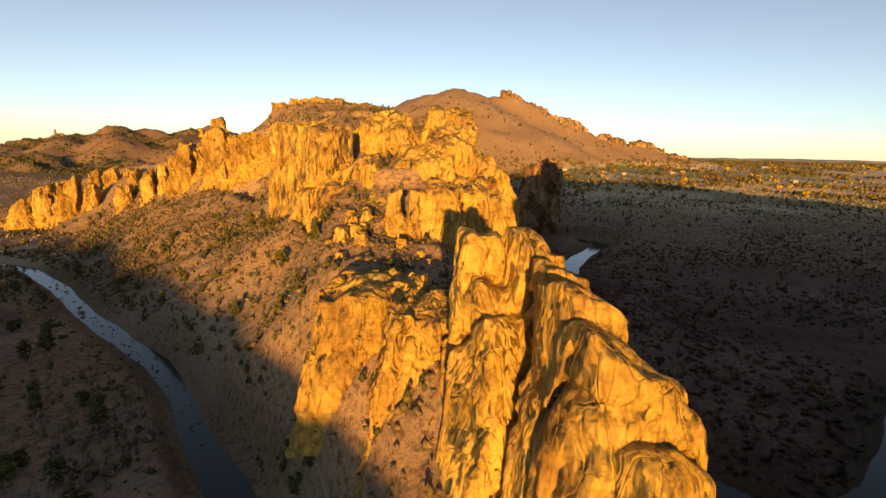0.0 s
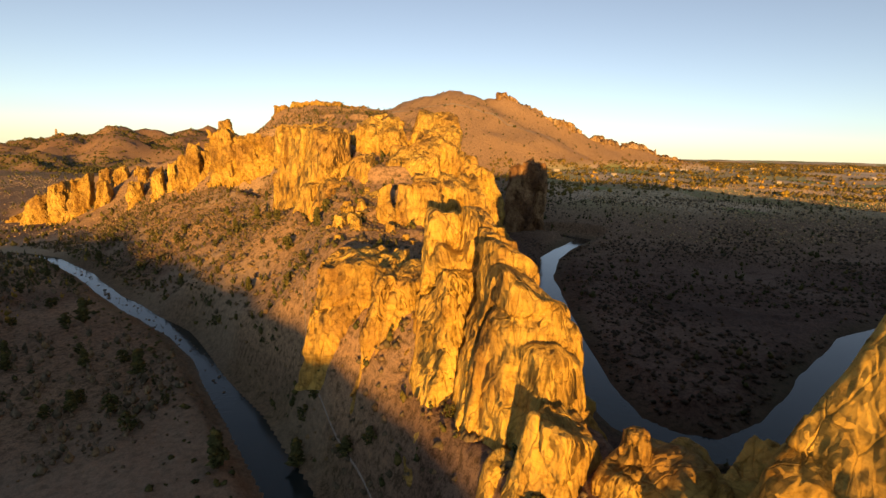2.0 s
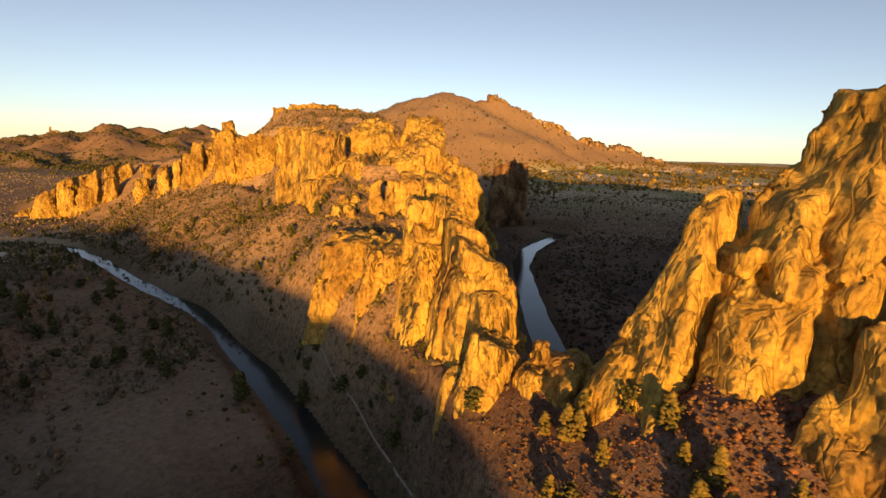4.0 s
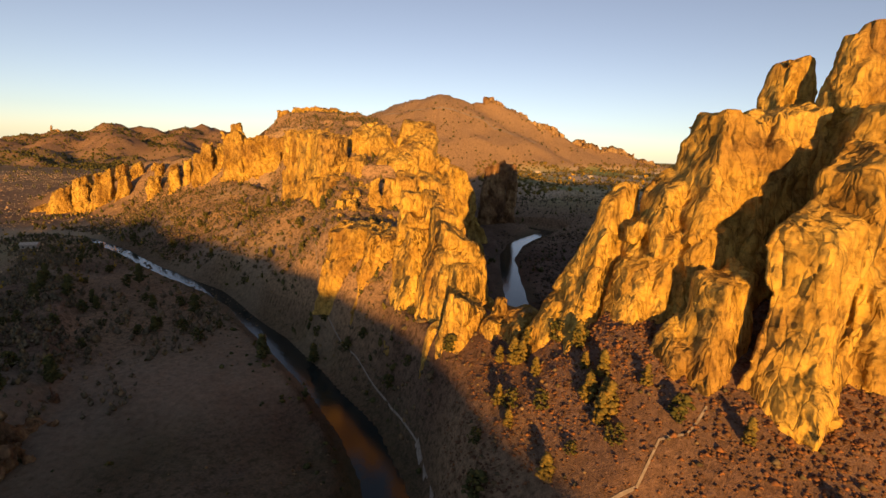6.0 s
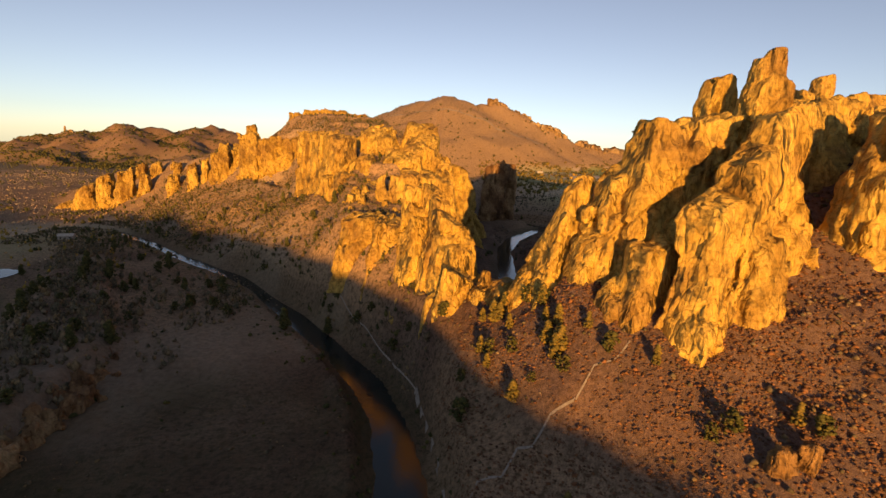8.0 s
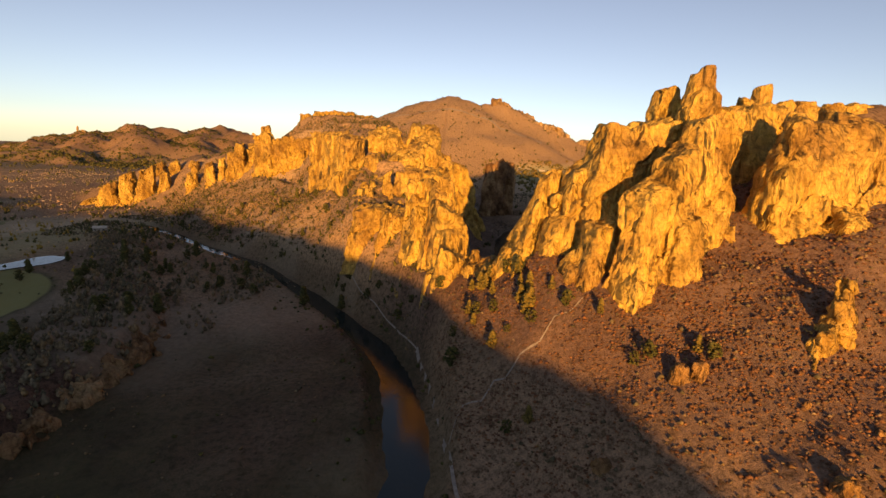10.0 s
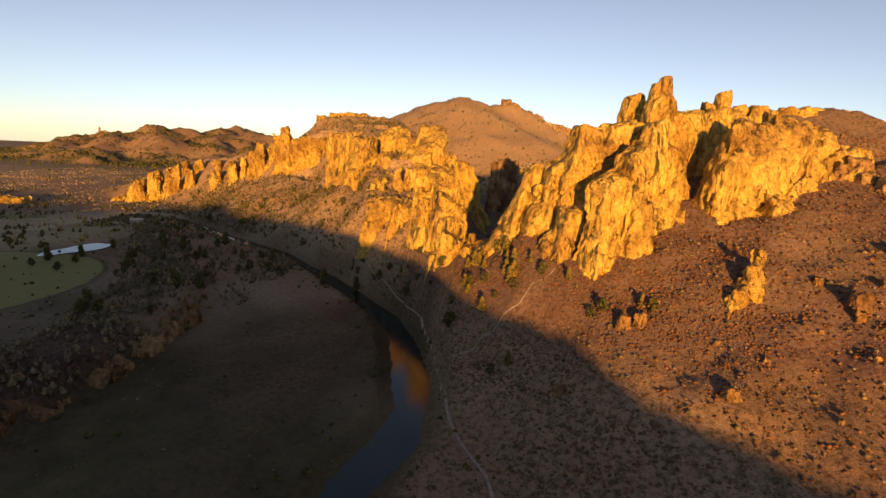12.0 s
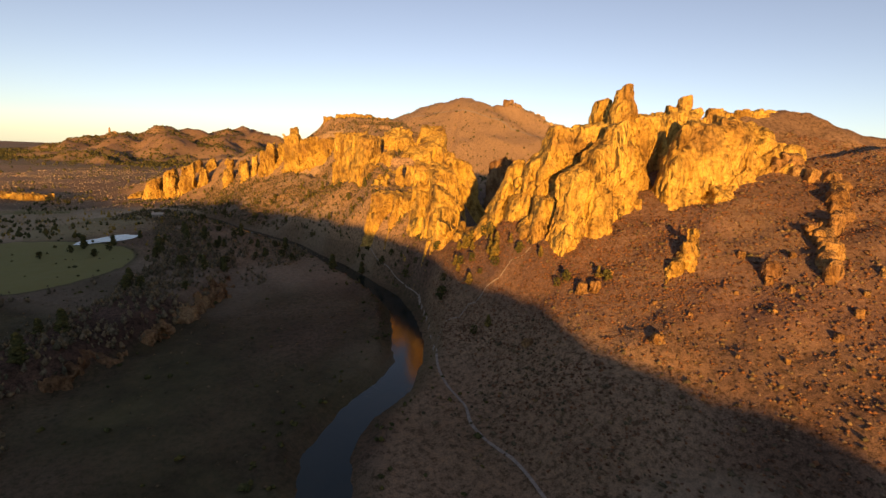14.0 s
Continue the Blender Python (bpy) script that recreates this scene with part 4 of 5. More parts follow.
crag("west_wall", "golden cliff wall under a rusty sloping cap", ROCK, [
    ("wall", -258, 530, 42, 122, 15, 13, -10, 0, 0, 0.78, 0.0, 0.0),
    ("wall", -236, 534, 46, 116, 17, 13, 0, 0, 0, 0.8, 0.0, 0.0),
    ("wall", -214, 536, 50, 117, 17, 13, 0, 0, 0, 0.8, 0.0, 0.0),
    ("wall", -192, 540, 54, 120, 17, 13, 0, 0, 0, 0.8, 0.0, 0.0),
    ("wall", -168, 520, 56, 126, 18, 14, -30, 0, 0, 0.72, 0.0, 0.0),
    ("head", -259, 536, 108, 133, 11, 10, 0, 0, 0, 0.62, 0.0, 0.0),
    ("fin", -286, 556, 46, 108, 14, 14, 20, 0, 0, 0.5, 0.2, 0.0),
    ("fin", -308, 580, 36, 98, 13, 16, 20, 0, 0, 0.45, 0.3, 0.0),
    ("fin", -326, 600, 26, 90, 11, 18, 20, 0, 0, 0.4, 0.3, 0.0),
    ("fin", -309, 556, 36, 108, 9, 12, 10, 0, 4, 0.6, 0.2, 0.0),
    ("fin", -327, 562, 26, 92, 8, 12, 15, 0, 4, 0.55, 0.3, 0.0),
    ("fin", -347, 572, 14, 82, 8, 14, 15, 0, 4, 0.5, 0.3, 0.0),
    ("fin", -365, 568, 6, 70, 9, 13, 20, 0, 5, 0.6, 0.3, 0.0),
    ("fin", -401, 578, -6, 55, 11, 14, 20, 0, 5, 0.6, 0.2, 0.0),
    ("fin", -384, 600, -6, 72, 10, 16, 20, 0, 4, 0.5, 0.2, 0.0),
    ("fin", -424, 634, -10, 74, 12, 18, 20, 0, 4, 0.5, 0.2, 0.0),
], voxel=1.5, cell=13)
crag("far_spurs", "row of rocky spurs at the end of the ridge", ROCK, [
    ("fin", -468, 614, -10, 52, 11, 16, 20, 0, 5, 0.55, 0.2, 0.0),
    ("fin", -503, 618, -26, 57, 17, 20, 20, 0, 6, 0.55, 0.2, 0.0),
    ("fin", -548, 634, -40, 46, 16, 22, 20, 0, 6, 0.5, 0.3, 0.0),
    ("fin", -600, 654, -50, 24, 24, 24, 20, 6, 6, 0.45, 0.35, 0.0),
    ("fin", -664, 684, -60, -10, 26, 24, 20, 8, 6, 0.45, 0.3, 0.0),
    ("fin", -488, 680, -20, 68, 14, 24, 20, 0, 6, 0.5, 0.2, 0.0),
    ("fin", -540, 720, -20, 62, 16, 28, 20, 0, 6, 0.45, 0.2, 0.0),
], voxel=1.9, cell=15)
crag("west_rimrock", "long low sunlit rimrock across the valley", ROCK, [
    ("wall", -796, 600, -60, -8, 30, 14, 5, 0, 0, 0.85, 0.0, 0.0),
    ("wall", -850, 606, -60, -10, 32, 14, 5, 0, 0, 0.85, 0.0, 0.0),
    ("wall", -906, 612, -60, -10, 30, 14, 5, 0, 0, 0.85, 0.0, 0.0),
], voxel=2.0, cell=12, amp=0.8)
crag("rim_rocks", "low caprock ledges along the plateau rim", ROCK, [
    ("ledge", -232, 662, 138, 160, 16, 9, 0, 0, 0, 0.8, 0.1, 0.0),
    ("ledge", -205, 652, 142, 165, 18, 9, 5, 0, 0, 0.8, 0.0, 0.0),
    ("ledge", -168, 640, 144, 164, 22, 9, -5, 0, 0, 0.85, 0.0, 0.0),
    ("ledge", -130, 640, 142, 160, 18, 9, -5, 0, 0, 0.85, 0.0, 0.0),
], voxel=1.5, cell=9, amp=0.7)
# Shaded towers take the darker rusty rock, so shade sits in the colour.
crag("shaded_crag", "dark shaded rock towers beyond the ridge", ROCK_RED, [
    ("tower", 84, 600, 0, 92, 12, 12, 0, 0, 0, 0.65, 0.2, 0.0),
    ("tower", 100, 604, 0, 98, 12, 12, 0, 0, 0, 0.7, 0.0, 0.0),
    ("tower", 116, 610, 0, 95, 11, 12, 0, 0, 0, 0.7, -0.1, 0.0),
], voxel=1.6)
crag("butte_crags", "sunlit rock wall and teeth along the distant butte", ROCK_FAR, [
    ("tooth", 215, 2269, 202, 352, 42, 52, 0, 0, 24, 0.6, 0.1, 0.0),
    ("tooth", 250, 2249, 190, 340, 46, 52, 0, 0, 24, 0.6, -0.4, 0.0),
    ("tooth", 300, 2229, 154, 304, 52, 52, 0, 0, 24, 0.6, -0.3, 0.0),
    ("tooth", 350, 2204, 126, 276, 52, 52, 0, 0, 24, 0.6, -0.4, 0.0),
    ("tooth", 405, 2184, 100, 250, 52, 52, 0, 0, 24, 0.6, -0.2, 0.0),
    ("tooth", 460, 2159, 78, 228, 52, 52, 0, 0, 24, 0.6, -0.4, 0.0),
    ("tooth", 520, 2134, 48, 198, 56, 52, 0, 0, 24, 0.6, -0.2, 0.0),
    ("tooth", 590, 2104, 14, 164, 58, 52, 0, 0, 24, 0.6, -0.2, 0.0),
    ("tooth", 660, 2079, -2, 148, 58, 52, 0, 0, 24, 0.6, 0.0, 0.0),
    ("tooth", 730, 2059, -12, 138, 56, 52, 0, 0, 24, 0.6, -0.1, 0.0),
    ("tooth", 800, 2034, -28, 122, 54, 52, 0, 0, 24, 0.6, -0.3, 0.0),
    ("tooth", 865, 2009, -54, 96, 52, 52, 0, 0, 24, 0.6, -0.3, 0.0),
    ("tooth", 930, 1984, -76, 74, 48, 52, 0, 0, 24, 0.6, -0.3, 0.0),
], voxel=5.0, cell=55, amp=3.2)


# ---- loose boulders and outcrops ----
def boulder(name, label, x, y, r, tall, mat=ROCK, sink=0.25, turn=0, foot=None, category="boulder", group=""):
    """One weathered block that sits in the ground."""
    z = at_ground(x, y) if foot is None else foot
    ob = tower(name, None, mat, 0, 0, -sink * tall, tall * (1 - 0.0), r, r * 0.8, turn, (0.1 * r, 0.1 * r), 0.72, square=5.0, dome=0.35, cell=max(2.0, 0.8 * r), rough=0.6 * max(1, r / 5), seed=int(abs(x * 3 + y)) % 80,
               res=max(0.3, r / 9))
    ob.location = (x, y, z)
    return tagged(ob, label, category, group)


boulder("balanced_boulder", "rounded golden boulder balanced on the saddle ridge", 41, 48, 2.6, 5.2, foot=57.4, sink=0.1)
boulder("boulder", "sunlit angular boulder lying on the scrub slope", 103, -65, 3.0, 5.0, ROCK_BROWN, group="boulder pair")
boulder("boulder", "sunlit angular boulder lying on the scrub slope", 109.5, -64.5, 2.8, 5.0, ROCK_BROWN, group="boulder pair", turn=40)
boulder("boulder", "low weathered boulder half buried in the slope", 126, -106, 3.0, 3.0, ROCK_BROWN)
boulder("boulder", "rounded boulder on the dry slope", 183, -77, 4.2, 6.0, ROCK_RED)
boulder("boulder", "pale weathered boulder in the shaded slope", 77, -80, 3.2, 2.4, ROCK_BROWN)
crag("outcrop", "jagged sunlit outcrop standing on the scrub slope", ROCK, [
    ("block", 152, -60, 54, 75, 7, 6, 20, 2, 2, 0.4, 0.1, 0.1),
    ("block", 157, -57, 56, 81, 6, 6, 10, 0, 1, 0.35, 0.1, 0.1),
    ("block", 145, -64, 50, 67, 7, 5, 10, 3, 1, 0.4, 0.1, 0.1),
], voxel=0.6, cell=7, amp=0.55)
crag("outcrop", "fluted golden outcrop high on the scrub slope", ROCK_BROWN, [
    ("block", 214, -56, 56, 84, 8, 7, 0, 0, 2, 0.6, 0.1, 0.1),
    ("block", 222, -54, 60, 87, 7, 7, 0, 0, 2, 0.55, 0.1, 0.1),
    ("block", 205, -58, 54, 72, 7, 6, 0, 0, 2, 0.5, 0.1, 0.1),
], voxel=0.6, cell=7, amp=0.55)
LEDGES = random.Random(8)
LEDGE_LINE = smooth_line(np.array([(196, 34), (214, 14), (234, 6), (243, -22), (230, -44), (212, -70), (203, -86)], float), 6.5)
crag("broken_ledges", "broken golden ledges stepping down the hill flank", ROCK_BROWN, [
    ("ledge", float(u) + LEDGES.uniform(-3, 3), float(v) + LEDGES.uniform(-3, 3), at_ground(float(u), float(v)) - 7, at_ground(float(u), float(v)) + LEDGES.uniform(2.5, 10), LEDGES.uniform(4, 8), LEDGES.uniform(3, 6),
     LEDGES.uniform(-30, 40), 0, 2, 0.6, LEDGES.uniform(-0.2, 0.3), 0.2) for u, v in LEDGE_LINE], voxel=0.75, cell=9, amp=0.6, dip=-0.5)
for u, v, r, tall in ((178, -61, 3.2, 3.6), (181, -81, 3.4, 4.2), (186, -89, 2.2, 2.6), (189, -116, 2.6, 3.2), (202, -107, 2.8, 3.4), (144, -92, 2.0, 2.0), (196, -70, 2.6, 3.0), (166, -84, 1.6, 1.8), (210, -98, 2.4, 3.0), (174, -100, 1.8, 2.0),
                      (152, -118, 1.5, 1.6), (168, -122, 1.8, 2.2), (214, -112, 2.6, 3.0), (222, -90, 2.8, 3.6), (133, -80, 1.4, 1.6), (120, -54, 1.6, 2.0)):
    boulder("boulder", "sunlit weathered boulder lying among the slope scrub", u, v, 0.75 * r, 0.75 * tall, ROCK_BROWN, sink=0.4, turn=LEDGES.uniform(0, 90), group="slope boulders")
crag("river_bluff", "low broken reddish rimrock above the meadow", ROCK_RED, [
    ("ledge", -152, 54, -4, 8, 15, 7, 60, 0, 0, 0.85, 0.1, 0.2),
    ("ledge", -142, 34, -4, 9, 16, 8, 70, 0, 0, 0.85, -0.2, 0.2),
    ("ledge", -135, 12, -4, 9, 15, 8, 75, 0, 0, 0.85, 0.1, 0.1),
    ("ledge", -132, -8, -4, 11, 14, 9, 85, 0, 0, 0.8, -0.1, 0.3),
    ("ledge", -130, -30, -4, 9, 16, 8, 80, 0, 0, 0.85, 0.1, 0.2),
    ("ledge", -129, -54, -4, 10, 15, 8, 95, 0, 0, 0.8, 0.1, 0.1),
    ("ledge", -131, -78, -4, 8, 16, 8, 95, 0, 0, 0.85, -0.1, 0.2),
    ("ledge", -138, -104, -4, 9, 16, 9, 108, 0, 0, 0.85, 0.1, 0.2),
], voxel=0.8, cell=7, amp=0.9)


# ---- plants ----
def fast_mesh(name, verts, tris, mat, parent=None):
    me = bpy.data.meshes.new(name)
    me.vertices.add(len(verts))
    me.vertices.foreach_set("co", np.asarray(verts, np.float32).ravel())
    me.loops.add(len(tris) * 3)
    me.loops.foreach_set("vertex_index", np.asarray(tris, np.int32).ravel())
    me.polygons.add(len(tris))
    me.polygons.foreach_set("loop_start", np.arange(0, len(tris) * 3, 3, dtype=np.int32))
    me.materials.append(mat)
    me.update(calc_edges=True)
    ob = new(name, me)
    if parent is not None:
        ob.parent = parent
    return ob


OCT_V = np.array([(1, 0, 0), (-1, 0, 0), (0, 1, 0), (0, -1, 0), (0, 0, 1), (0, 0, -1)], float)
OCT_F = np.array([(0, 2, 4), (2, 1, 4), (1, 3, 4), (3, 0, 4), (2, 0, 5), (1, 2, 5), (3, 1, 5), (0, 3, 5)])
RNG = np.random.default_rng(5)


def clumps(centres, sizes, tall=1.0, jitter=0.35):
    """Many small irregular clumps in one pair of arrays."""
    n = len(centres)
    a = RNG.uniform(0, 2 * np.pi, n)
    v = OCT_V[None] * (1 + RNG.uniform(-jitter, jitter, (n, 6, 1)))
    v = v * np.stack([sizes, sizes, sizes * tall], 1)[:, None, :]
    x = v[..., 0] * np.cos(a)[:, None] - v[..., 1] * np.sin(a)[:, None]
    y = v[..., 0] * np.sin(a)[:, None] + v[..., 1] * np.cos(a)[:, None]
    x = x + v[..., 2] * RNG.uniform(-0.3, 0.3, (n, 1))
    p = np.stack([x, y, v[..., 2]], 2) + centres[:, None, :]
    f = OCT_F[None] + (np.arange(n) * 6)[:, None, None]
    return p.reshape(-1, 3), f.reshape(-1, 3)


def conifer(name, tall, wide, n, round_top, label, mat=NEEDLES):
    """A tapered trunk with limbs and a ragged crown of small clumps."""
    root = new(name)
    tagged(root, label, "tree")
    rings = [(0, 0.035), (0.3, 0.026), (0.7, 0.014), (0.97, 0.003)]
    v, f = [], []
    for h, r in rings:
        v += [(r * tall * math.cos(k * math.pi / 3) + 0.02 * tall * math.sin(h * 5), r * tall * math.sin(k * math.pi / 3), h * tall) for k in range(6)]
    for j in range(3):
        f += [(j * 6 + k, j * 6 + (k + 1) % 6, j * 6 + 6 + (k + 1) % 6, j * 6 + 6 + k) for k in range(6)]
    for k in range(9):
        h, a = RNG.uniform(0.25, 0.8) * tall, k * 2.4
        d, reach = np.array([math.cos(a), math.sin(a)]), wide * RNG.uniform(0.5, 0.85)
        i = len(v)
        w = 0.012 * tall
        v += [(0, 0, h - w), (0, 0, h + w), (d[1] * w, -d[0] * w, h), (d[0] * reach, d[1] * reach, h + 0.15 * reach)]
        f += [(i, i + 2, i + 3), (i + 2, i + 1, i + 3), (i + 1, i, i + 3)]
    mesh_object("trunk", v, f, BARK, root)
    h = RNG.uniform(0.12, 1.0, n)
    if round_top:
        edge = np.sqrt(np.clip(1 - ((h - 0.5) / 0.52) ** 2, 0.02, 1))
    else:
        edge = (1.05 - h) ** 0.8 * step(h, 0.05, 0.25)
    a = RNG.uniform(0, 2 * np.pi, n)
    lobe = 1 + 0.28 * np.sin(3 * a + 5 * h) + 0.15 * np.sin(7 * a)
    r = wide * edge * lobe * np.sqrt(RNG.uniform(0.15, 1.0, n))
    c = np.stack([r * np.cos(a), r * np.sin(a), h * tall], 1)
    v, t = clumps(c, RNG.uniform(0.07, 0.16, n) * tall * 0.9, 0.75, 0.5)
    fast_mesh("crown", v, t, mat, root)
    return root


def sheet_z(x, y):
    """The height of the ground sheet."""
    i = np.clip(np.searchsorted(gx, x) - 1, 0, len(gx) - 2)
    j = np.clip(np.searchsorted(gy, y) - 1, 0, len(gy) - 2)
    u, v = (x - gx[i]) / (gx[i + 1] - gx[i]), (y - gy[j]) / (gy[j + 1] - gy[j])
    return (GZ[j, i] * (1 - u) + GZ[j, i + 1] * u) * (1 - v) + (GZ[j + 1, i] * (1 - u) + GZ[j + 1, i + 1] * u) * v


def off_lawn(x, y):
    """Away from the mown meadow and its pond."""
    return (np.hypot((x + 350) / 118, (y - 60) / 118) > 1) & (np.hypot(x + 332, (y - 184) / 1.6) > 26)


def spread(n, x0, x1, y0, y1, keep):
    """n tries at random places in a rectangle; keep(x, y, z, slope) says how likely each stays."""
    x, y = RNG.uniform(x0, x1, n), RNG.uniform(y0, y1, n)
    z = sheet_z(x, y)
    e = 4.0
    sl = np.hypot((sheet_z(x + e, y) - sheet_z(x - e, y)) / (2 * e), (sheet_z(x, y + e) - sheet_z(x, y - e)) / (2 * e))
    dry = np.minimum(line_dist(x, y, RIVER), line_dist(x, y, RIVER_FAR)) > 11
    ok = (RNG.uniform(0, 1, n) < keep(x, y, z, sl)) & dry
    return x[ok], y[ok], z[ok]


def beyond_river(x, y):
    """The west bank, where the bluff stands."""
    return x < np.interp(y, RIVER[::-1, 1], RIVER[::-1, 0], right=-480) - 14


def patchy(x, y, size, seed):
    return vnoise(np.stack([x, y, x * 0], 1) / size, seed)


def scrub(name, label, mat, places, lo, hi, tall=0.7, per=2, category="shrubs"):
    x, y, z = places
    vs, ts, k = [], [], 0
    s = RNG.uniform(lo, hi, len(x)) * (0.7 + 0.6 * RNG.uniform(0, 1, len(x)) ** 3)
    for j in range(per):
        ox, oy = (RNG.normal(0, 0.5, (2, len(x))) * s) if j else (0, 0)
        sj = s * (1 if j == 0 else RNG.uniform(0.5, 0.8))
        v, t = clumps(np.stack([x + ox, y + oy, z + sj * tall * 0.55 + (tall * s * 0.9 * (j if tall > 1.2 else 0))], 1), sj * (1 - 0.22 * j if tall > 1.2 else 1), tall, 0.4)
        vs.append(v)
        ts.append(t + k)
        k += len(v)
    ob = fast_mesh(name, np.vstack(vs), np.vstack(ts), mat)
    return tagged(ob, label, category, kind="stuff")


# single trees near the flight
KINDS = [conifer("juniper_tree", 7.0, 2.3, 90, True, "dark green juniper tree on the dry slope"),
         conifer("pine_tree", 11.0, 2.6, 120, False, "tall dark pine tree on the valley side"),
         conifer("pine_tree", 7.5, 2.3, 110, False, "yellow-green young pine under the saddle", LIVE),
         conifer("juniper_tree", 5.0, 2.2, 70, True, "small bushy juniper on the talus")]


def plant(n, x0, x1, y0, y1, keep, kinds, group):
    x, y, z = spread(n, x0, x1, y0, y1, keep)
    for i in range(len(x)):
        src = KINDS[kinds[i % len(kinds)]]
        k = RNG.uniform(0.7, 1.25)
        ob = copy_thing(src, pose(x[i], y[i], z[i] - 0.15, 0, 0, RNG.uniform(0, 360)))
        ob.scale = (k, k, k * RNG.uniform(0.9, 1.15))
        ob["group"] = group


plant(230, -330, -20, 90, 420, lambda x, y, z, s: 0.5 * (z > 3) * (z < 75), (0, 3, 0, 1), "trees on the ridge slope")
plant(90, -40, 60, 20, 110, lambda x, y, z, s: 0.25 * (z > 8) * (z < 46), (0, 3), "trees below the saddle")
plant(120, -300, -110, -120, 260, lambda x, y, z, s: 0.8 * (z > 8) * beyond_river(x, y) * off_lawn(x, y), (1, 0, 1), "trees on the river bluff")
plant(60, 20, 120, -60, 10, lambda x, y, z, s: 0.4 * (z > 12) * (z < 58), (3, 0, 2), "trees at the foot of the crag")
plant(70, 36, 74, -16, 30, lambda x, y, z, s: 0.5 * (z > 30) * (z < 64), (2, 3, 2), "trees below the saddle")
for k, (src, (px, py)) in enumerate(zip(KINDS, ((-2, 70), (-48, 118), (46, 22), (6, 66)))):
    src.matrix_basis = pose(px, py, at_ground(px, py) - 0.15)
    src["group"] = "trees below the saddle"

scrub("slope_scrub", "low rusty brown scrub dotting the slope", RED_SCRUB, spread(52000, 60, 430, -250, 60, lambda x, y, z, s: (z > 5) * (0.55 + 0.4 * patchy(x, y, 25, 3)) * (0.35 + 0.65 * step(z, 34, 60))), 0.35, 0.95, 0.7)
scrub("autumn_brush", "dense rusty autumn brush below the crag", RED_SCRUB, spread(30000, 22, 170, -150, 45, lambda x, y, z, s: (z > 9) * (0.3 + 0.7 * step(y, -100, -50)) * np.clip(0.75 + 0.6 * patchy(x, y, 22, 23), 0, 1) * (1 - step(x, 110, 180))), 0.28, 0.72, 0.65)
scrub("slope_scrub", "grey-brown sagebrush on the slope", SCRUB, spread(9000, 30, 430, -250, 60, lambda x, y, z, s: (z > 4) * (0.5 + 0.5 * patchy(x, y, 40, 4))), 0.5, 1.2, 0.8)
scrub("ridge_scrub", "sagebrush and dry bushes on the ridge slope", SCRUB, spread(26000, -440, 30, 40, 640, lambda x, y, z, s: (z > 2) * (z < 150) * ~beyond_river(x, y) * (0.65 + 0.5 * patchy(x, y, 50, 5))), 0.7, 1.9, 0.8)
scrub("ridge_junipers", "scattered dark junipers on the ridge slope", NEEDLES, spread(7000, -440, 10, 70, 640, lambda x, y, z, s: (z > 2) * ~beyond_river(x, y) * (0.45 + 0.35 * patchy(x, y, 40, 6)) * (1 - 0.6 * step(z, 50, 80))), 0.8, 1.8, 1.4, 3, "trees")
scrub("plateau_junipers", "small junipers on the plateau", NEEDLES, spread(700, -320, 0, 330, 660, lambda x, y, z, s: (z > 84) * 0.6), 0.9, 1.7, 1.3, 2, "trees")
scrub("valley_scrub", "scrub coloured darker for the shaded valley floor", SHADED_SCRUB, spread(36000, 85, 760, 120, 900, lambda x, y, z, s: (z < 60) * (1 - 0.6 * step(y, 420, 620)) * (0.5 + 0.6 * patchy(x, y, 70, 7))), 0.8, 2.0, 0.8)
scrub("valley_junipers", "junipers in the shaded valley", NEEDLES, spread(2200, 60, 900, 110, 980, lambda x, y, z, s: (z < 70) * (0.3 + 0.7 * patchy(x, y, 90, 8))), 1.3, 2.4, 1.3, 3, "trees")
scrub("bank_bushes", "dark bushes along the river banks", NEEDLES, spread(9000, -420, 60, -260, 470, lambda x, y, z, s: (z < 7) * np.where(line_dist(x, y, RIVER) < 26, 0.55, 0.05)), 0.7, 1.7, 0.9)
scrub("bluff_woods", "dense dull woods on the river bluff", BLUFF_LEAF, spread(15000, -420, -110, -200, 400, lambda x, y, z, s: np.clip((z - 4.5) / 3, 0, 0.9) * beyond_river(x, y) * off_lawn(x, y) * np.clip(0.75 + 0.7 * patchy(x, y, 30, 19), 0.1, 1)), 0.9, 2.1, 1.5, 3, "trees")
scrub("meadow_tufts", "dry tufts in the meadow", SCRUB, spread(7000, -330, 20, -260, 330, lambda x, y, z, s: (z < 8) * off_lawn(x, y) * (0.35 + 0.6 * patchy(x, y, 40, 9))), 0.3, 0.9, 0.7)
scrub("far_trees", "trees among distant farm fields", LIVE, spread(34000, 120, 2900, 900, 3600, lambda x, y, z, s: (z < 75) * np.clip(0.3 + 1.5 * patchy(x, y, 120, 10), 0.04, 1)), 2.6, 6.0, 1.0, 2, "trees")
scrub("golden_trees", "golden autumn trees among distant fields", GOLD, spread(3400, 200, 2700, 900, 2800, lambda x, y, z, s: (z < 75) * np.clip(-0.1 + 1.6 * patchy(x, y, 90, 11), 0, 1)), 2.6, 6.5, 1.1, 3, "trees")
# Straw tufts added to catch the low sun and brighten both flats.
scrub("plain_grass", "tall dry grass tufts added to brighten the sunlit plain", STRAW, spread(46000, 240, 1500, 520, 1250, lambda x, y, z, s: (z < 60) * np.clip(0.75 + 0.5 * patchy(x, y, 60, 18), 0, 1)), 0.7, 1.6, 0.9, 1, "grass")
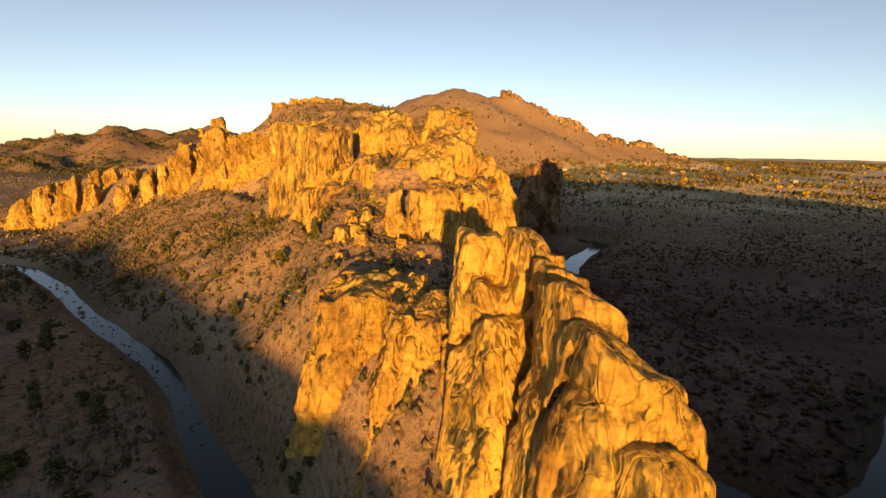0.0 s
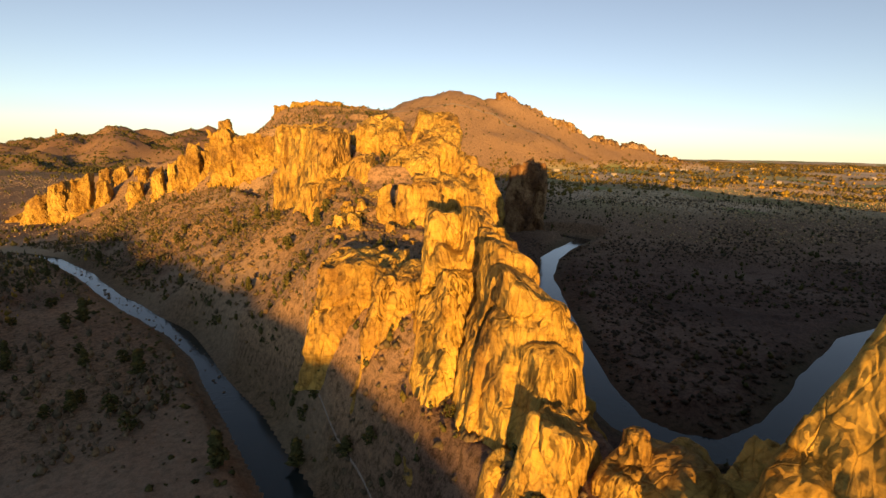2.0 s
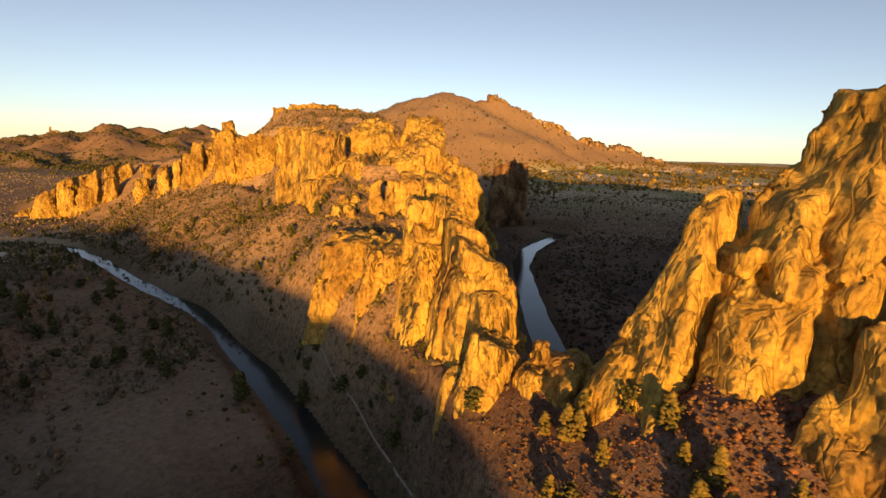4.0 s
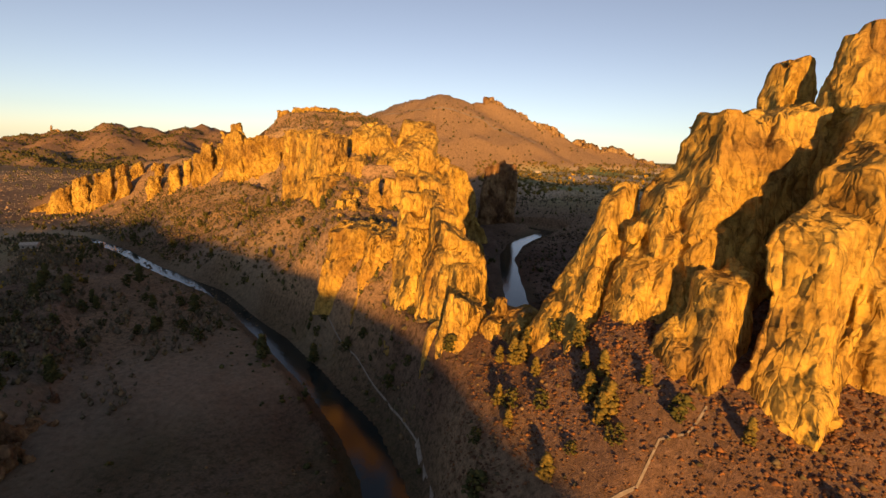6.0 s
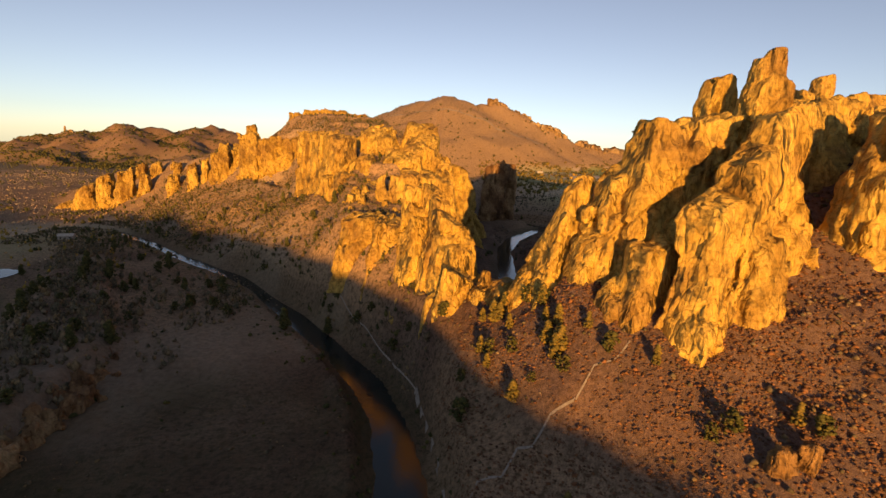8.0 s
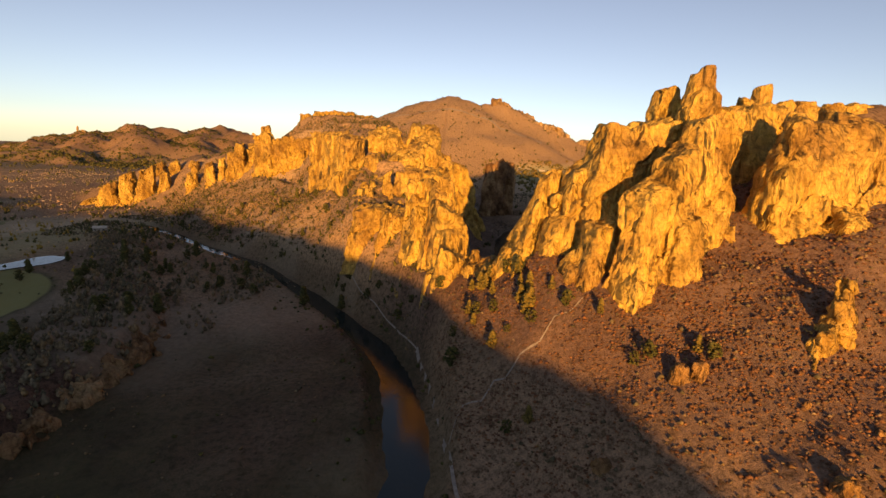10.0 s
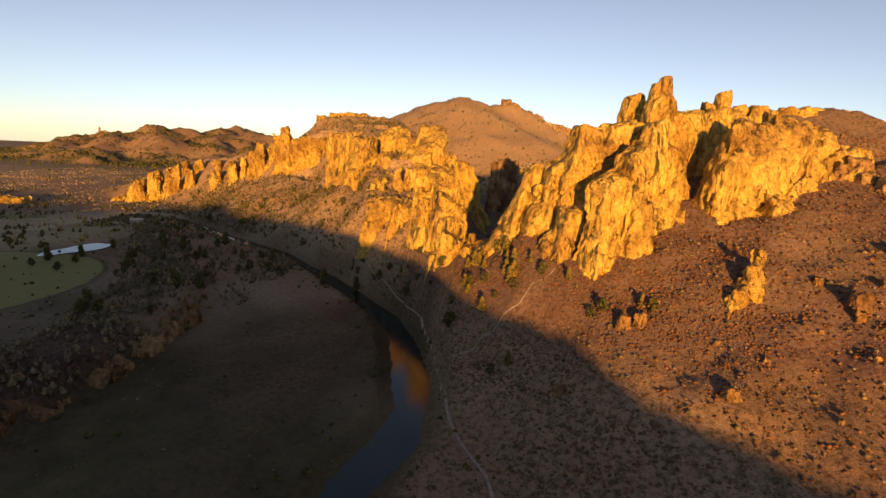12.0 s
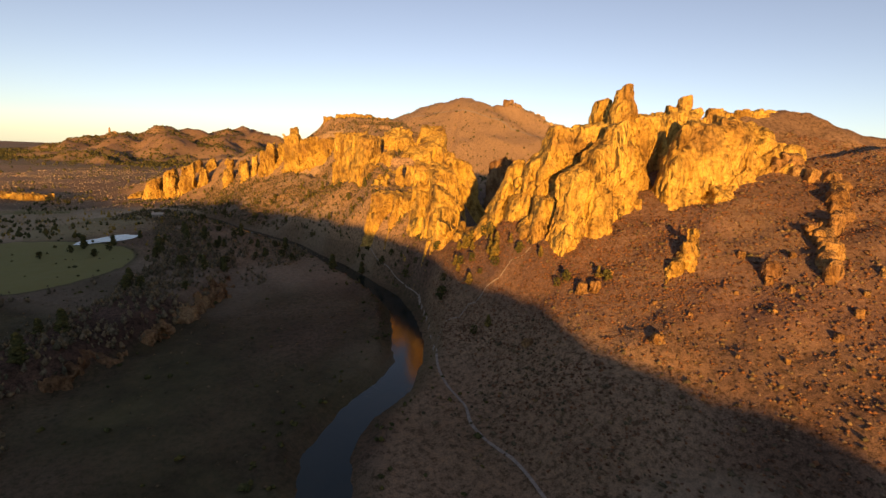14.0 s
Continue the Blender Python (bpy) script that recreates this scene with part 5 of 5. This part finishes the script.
scrub("valley_grass", "tall dry grass added to brighten the sunlit western valley floor", STRAW, spread(26000, -1400, -330, 130, 1500, lambda x, y, z, s: (z < 16) * off_lawn(x, y) * np.clip(0.55 + 0.8 * patchy(x, y, 70, 20), 0, 1)), 0.6, 1.5, 0.9, 1, "grass")
scrub("west_golden_trees", "golden autumn trees beside the western meadow", GOLD, spread(420, -620, -230, 60, 430, lambda x, y, z, s: (z < 9) * 0.5 * off_lawn(x, y)), 1.0, 2.2, 1.3, 3, "trees")
scrub("hill_junipers", "junipers dotting the distant hills", NEEDLES, spread(9000, -2700, 1100, 1000, 3000, lambda x, y, z, s: 0.5 + 0.5 * patchy(x, y, 200, 12)), 2.6, 5.0, 1.0, 1, "trees")
# Dark woods stand in for the hills' shadow patches, besides tree cover.
scrub("hill_shade_woods", "dark juniper woods standing in for shadow on the western hills", NEEDLES, spread(30000, -3000, -1000, 1700, 3300, lambda x, y, z, s: np.clip(0.4 + 1.2 * patchy(x, y, 150, 15), 0.05, 1)), 3.5, 7.5, 0.7, 1, "trees")
scrub("west_trees", "dark trees on the western valley floor", NEEDLES, spread(3500, -1100, -330, 150, 900, lambda x, y, z, s: (z < 20) * off_lawn(x, y) * (0.3 + 0.7 * patchy(x, y, 80, 13))), 1.6, 3.0, 1.3, 2, "trees")
scrub("slope_stones", "loose stones scattered over the scrub slope", STONE, spread(2600, 110, 330, -190, 60, lambda x, y, z, s: (z > 24) * np.clip(0.35 + patchy(x, y, 24, 16) + 0.5 * step(x, 150, 200), 0, 1)), 0.3, 0.95, 0.7, 1, "stones")
scrub("talus", "angular fallen stones on the talus slopes", STONE, spread(9000, -330, 330, -180, 560, lambda x, y, z, s: (z > 6) * (s > 0.3) * (0.35 + 0.6 * patchy(x, y, 30, 14))), 0.25, 0.8, 0.75, 1, "stones")
bx, by, bz = spread(52, -62, 14, 152, 250, lambda x, y, z, s: 0.75 * (z > 45))
for k in range(len(bx)):
    r = float(1.3 + 4.2 * RNG.uniform(0, 1) ** 1.6)
    boulder("fallen_block", "broken golden block strewn below the upper wall", float(bx[k]), float(by[k]), r, r * float(RNG.uniform(1.0, 1.7)), turn=float(RNG.uniform(0, 180)), category="rock", group="fallen blocks")


# ---- small far things ----
def box_mesh(bm, x0, x1, y0, y1, z0, z1):
    r = bmesh.ops.create_cube(bm, size=1.0)
    bmesh.ops.scale(bm, vec=(x1 - x0, y1 - y0, z1 - z0), verts=r["verts"])
    bmesh.ops.translate(bm, vec=((x0 + x1) / 2, (y0 + y1) / 2, (z0 + z1) / 2), verts=r["verts"])


def part(name, bm, mat, parent, label=""):
    me = bpy.data.meshes.new(name)
    bm.to_mesh(me)
    bm.free()
    me.materials.append(mat)
    ob = new(name, me)
    ob.parent = parent
    if label:
        ob["label"] = label
    return ob


WALL_PAINT = plain("pale_wall", (0.3, 0.26, 0.21), (0.42, 0.37, 0.3), 0.6)
ROOFING = plain("pale_metal_roof", (0.42, 0.34, 0.26), (0.6, 0.5, 0.4), 0.8, 0.6)
PANE = plain("dark_window", (0.02, 0.022, 0.025), (0.04, 0.042, 0.045), 0.5, 0.15)


def house(x, y, w, d, h, turn, label):
    """A small far building: walls, a gabled roof, a door and windows."""
    root = tagged(new("house"), label, "house", "houses in the valley")
    bm = bmesh.new()
    box_mesh(bm, -w / 2, w / 2, -d / 2, d / 2, -1.5, h)
    part("wall", bm, WALL_PAINT, root)
    bm = bmesh.new()
    o, r = 0.6, 0.32 * d
    v = [bm.verts.new(p) for p in ((-w / 2 - o, -d / 2 - o, h), (w / 2 + o, -d / 2 - o, h), (w / 2 + o, d / 2 + o, h), (-w / 2 - o, d / 2 + o, h), (-w / 2 - o, 0, h + r), (w / 2 + o, 0, h + r))]
    for f in ((0, 1, 5, 4), (2, 3, 4, 5), (1, 2, 5), (3, 0, 4), (3, 2, 1, 0)):
        bm.faces.new([v[k] for k in f])
    part("roof", bm, ROOFING, root)
    for k in (-0.3, 0.3):
        bm = bmesh.new()
        box_mesh(bm, k * w - 0.7, k * w + 0.7, -d / 2 - 0.06, -d / 2 + 0.02, 0.9, 2.2)
        part("window", bm, PANE, root)
    bm = bmesh.new()
    box_mesh(bm, -0.5, 0.5, -d / 2 - 0.08, -d / 2 + 0.02, 0.0, 2.05)
    part("door", bm, BARK, root)
    root.matrix_basis = pose(x, y, at_ground(x, y), 0, 0, turn)


house(-366, 318, 13, 7, 3.4, 20, "low pale building at the edge of the woods")
house(640, 1500, 18, 10, 4.2, 10, "pale farmhouse among fields and trees")
house(820, 1750, 24, 12, 5.0, -15, "long pale barn among distant fields")
house(470, 1420, 16, 9, 4.0, 30, "pale farmhouse among fields and trees")
house(1150, 1900, 22, 11, 4.6, 5, "pale farmhouse among distant fields")
house(900, 1350, 16, 9, 4.2, -20, "pale farmhouse among fields and trees")
house(330, 1560, 20, 10, 4.4, 12, "pale farmhouse near the foot of the butte")
house(1330, 1560, 20, 12, 5.0, 25, "pale barn among distant fields")

crag("chimney_rock", "slender rock chimney on the far western skyline", ROCK_FAR, [
    ("chimney", -2444, 2996, 60, 144, 11, 10, 0, 0, 0, 0.5, 0.0, 0.0),
    ("shoulder", -2400, 2990, 50, 118, 30, 22, 0, 0, 0, 0.45, 0.0, 0.0),
], voxel=4.0, cell=40, amp=1.6)
tagged(ribbon("butte_road", [(-260, 2060), (-40, 2050), (90, 2020), (220, 1960), (380, 1900)], 5.0, 1.5, DUST, False), "pale track across the foot of the butte", "track", kind="structure")


def shallows():
    c = smooth_line(RIVER, 2.0)
    c = c[(c[:, 0] > -330) & (c[:, 0] < -100) & (RNG.uniform(0, 1, len(c)) < 0.5)]
    c = c + RNG.normal(0, 2.4, c.shape)
    return c[:, 0], c[:, 1], np.full(len(c), -0.2)


scrub("river_stones", "wet stones breaking the river's surface", STONE, shallows(), 0.4, 1.3, 0.6, 1, "stones")
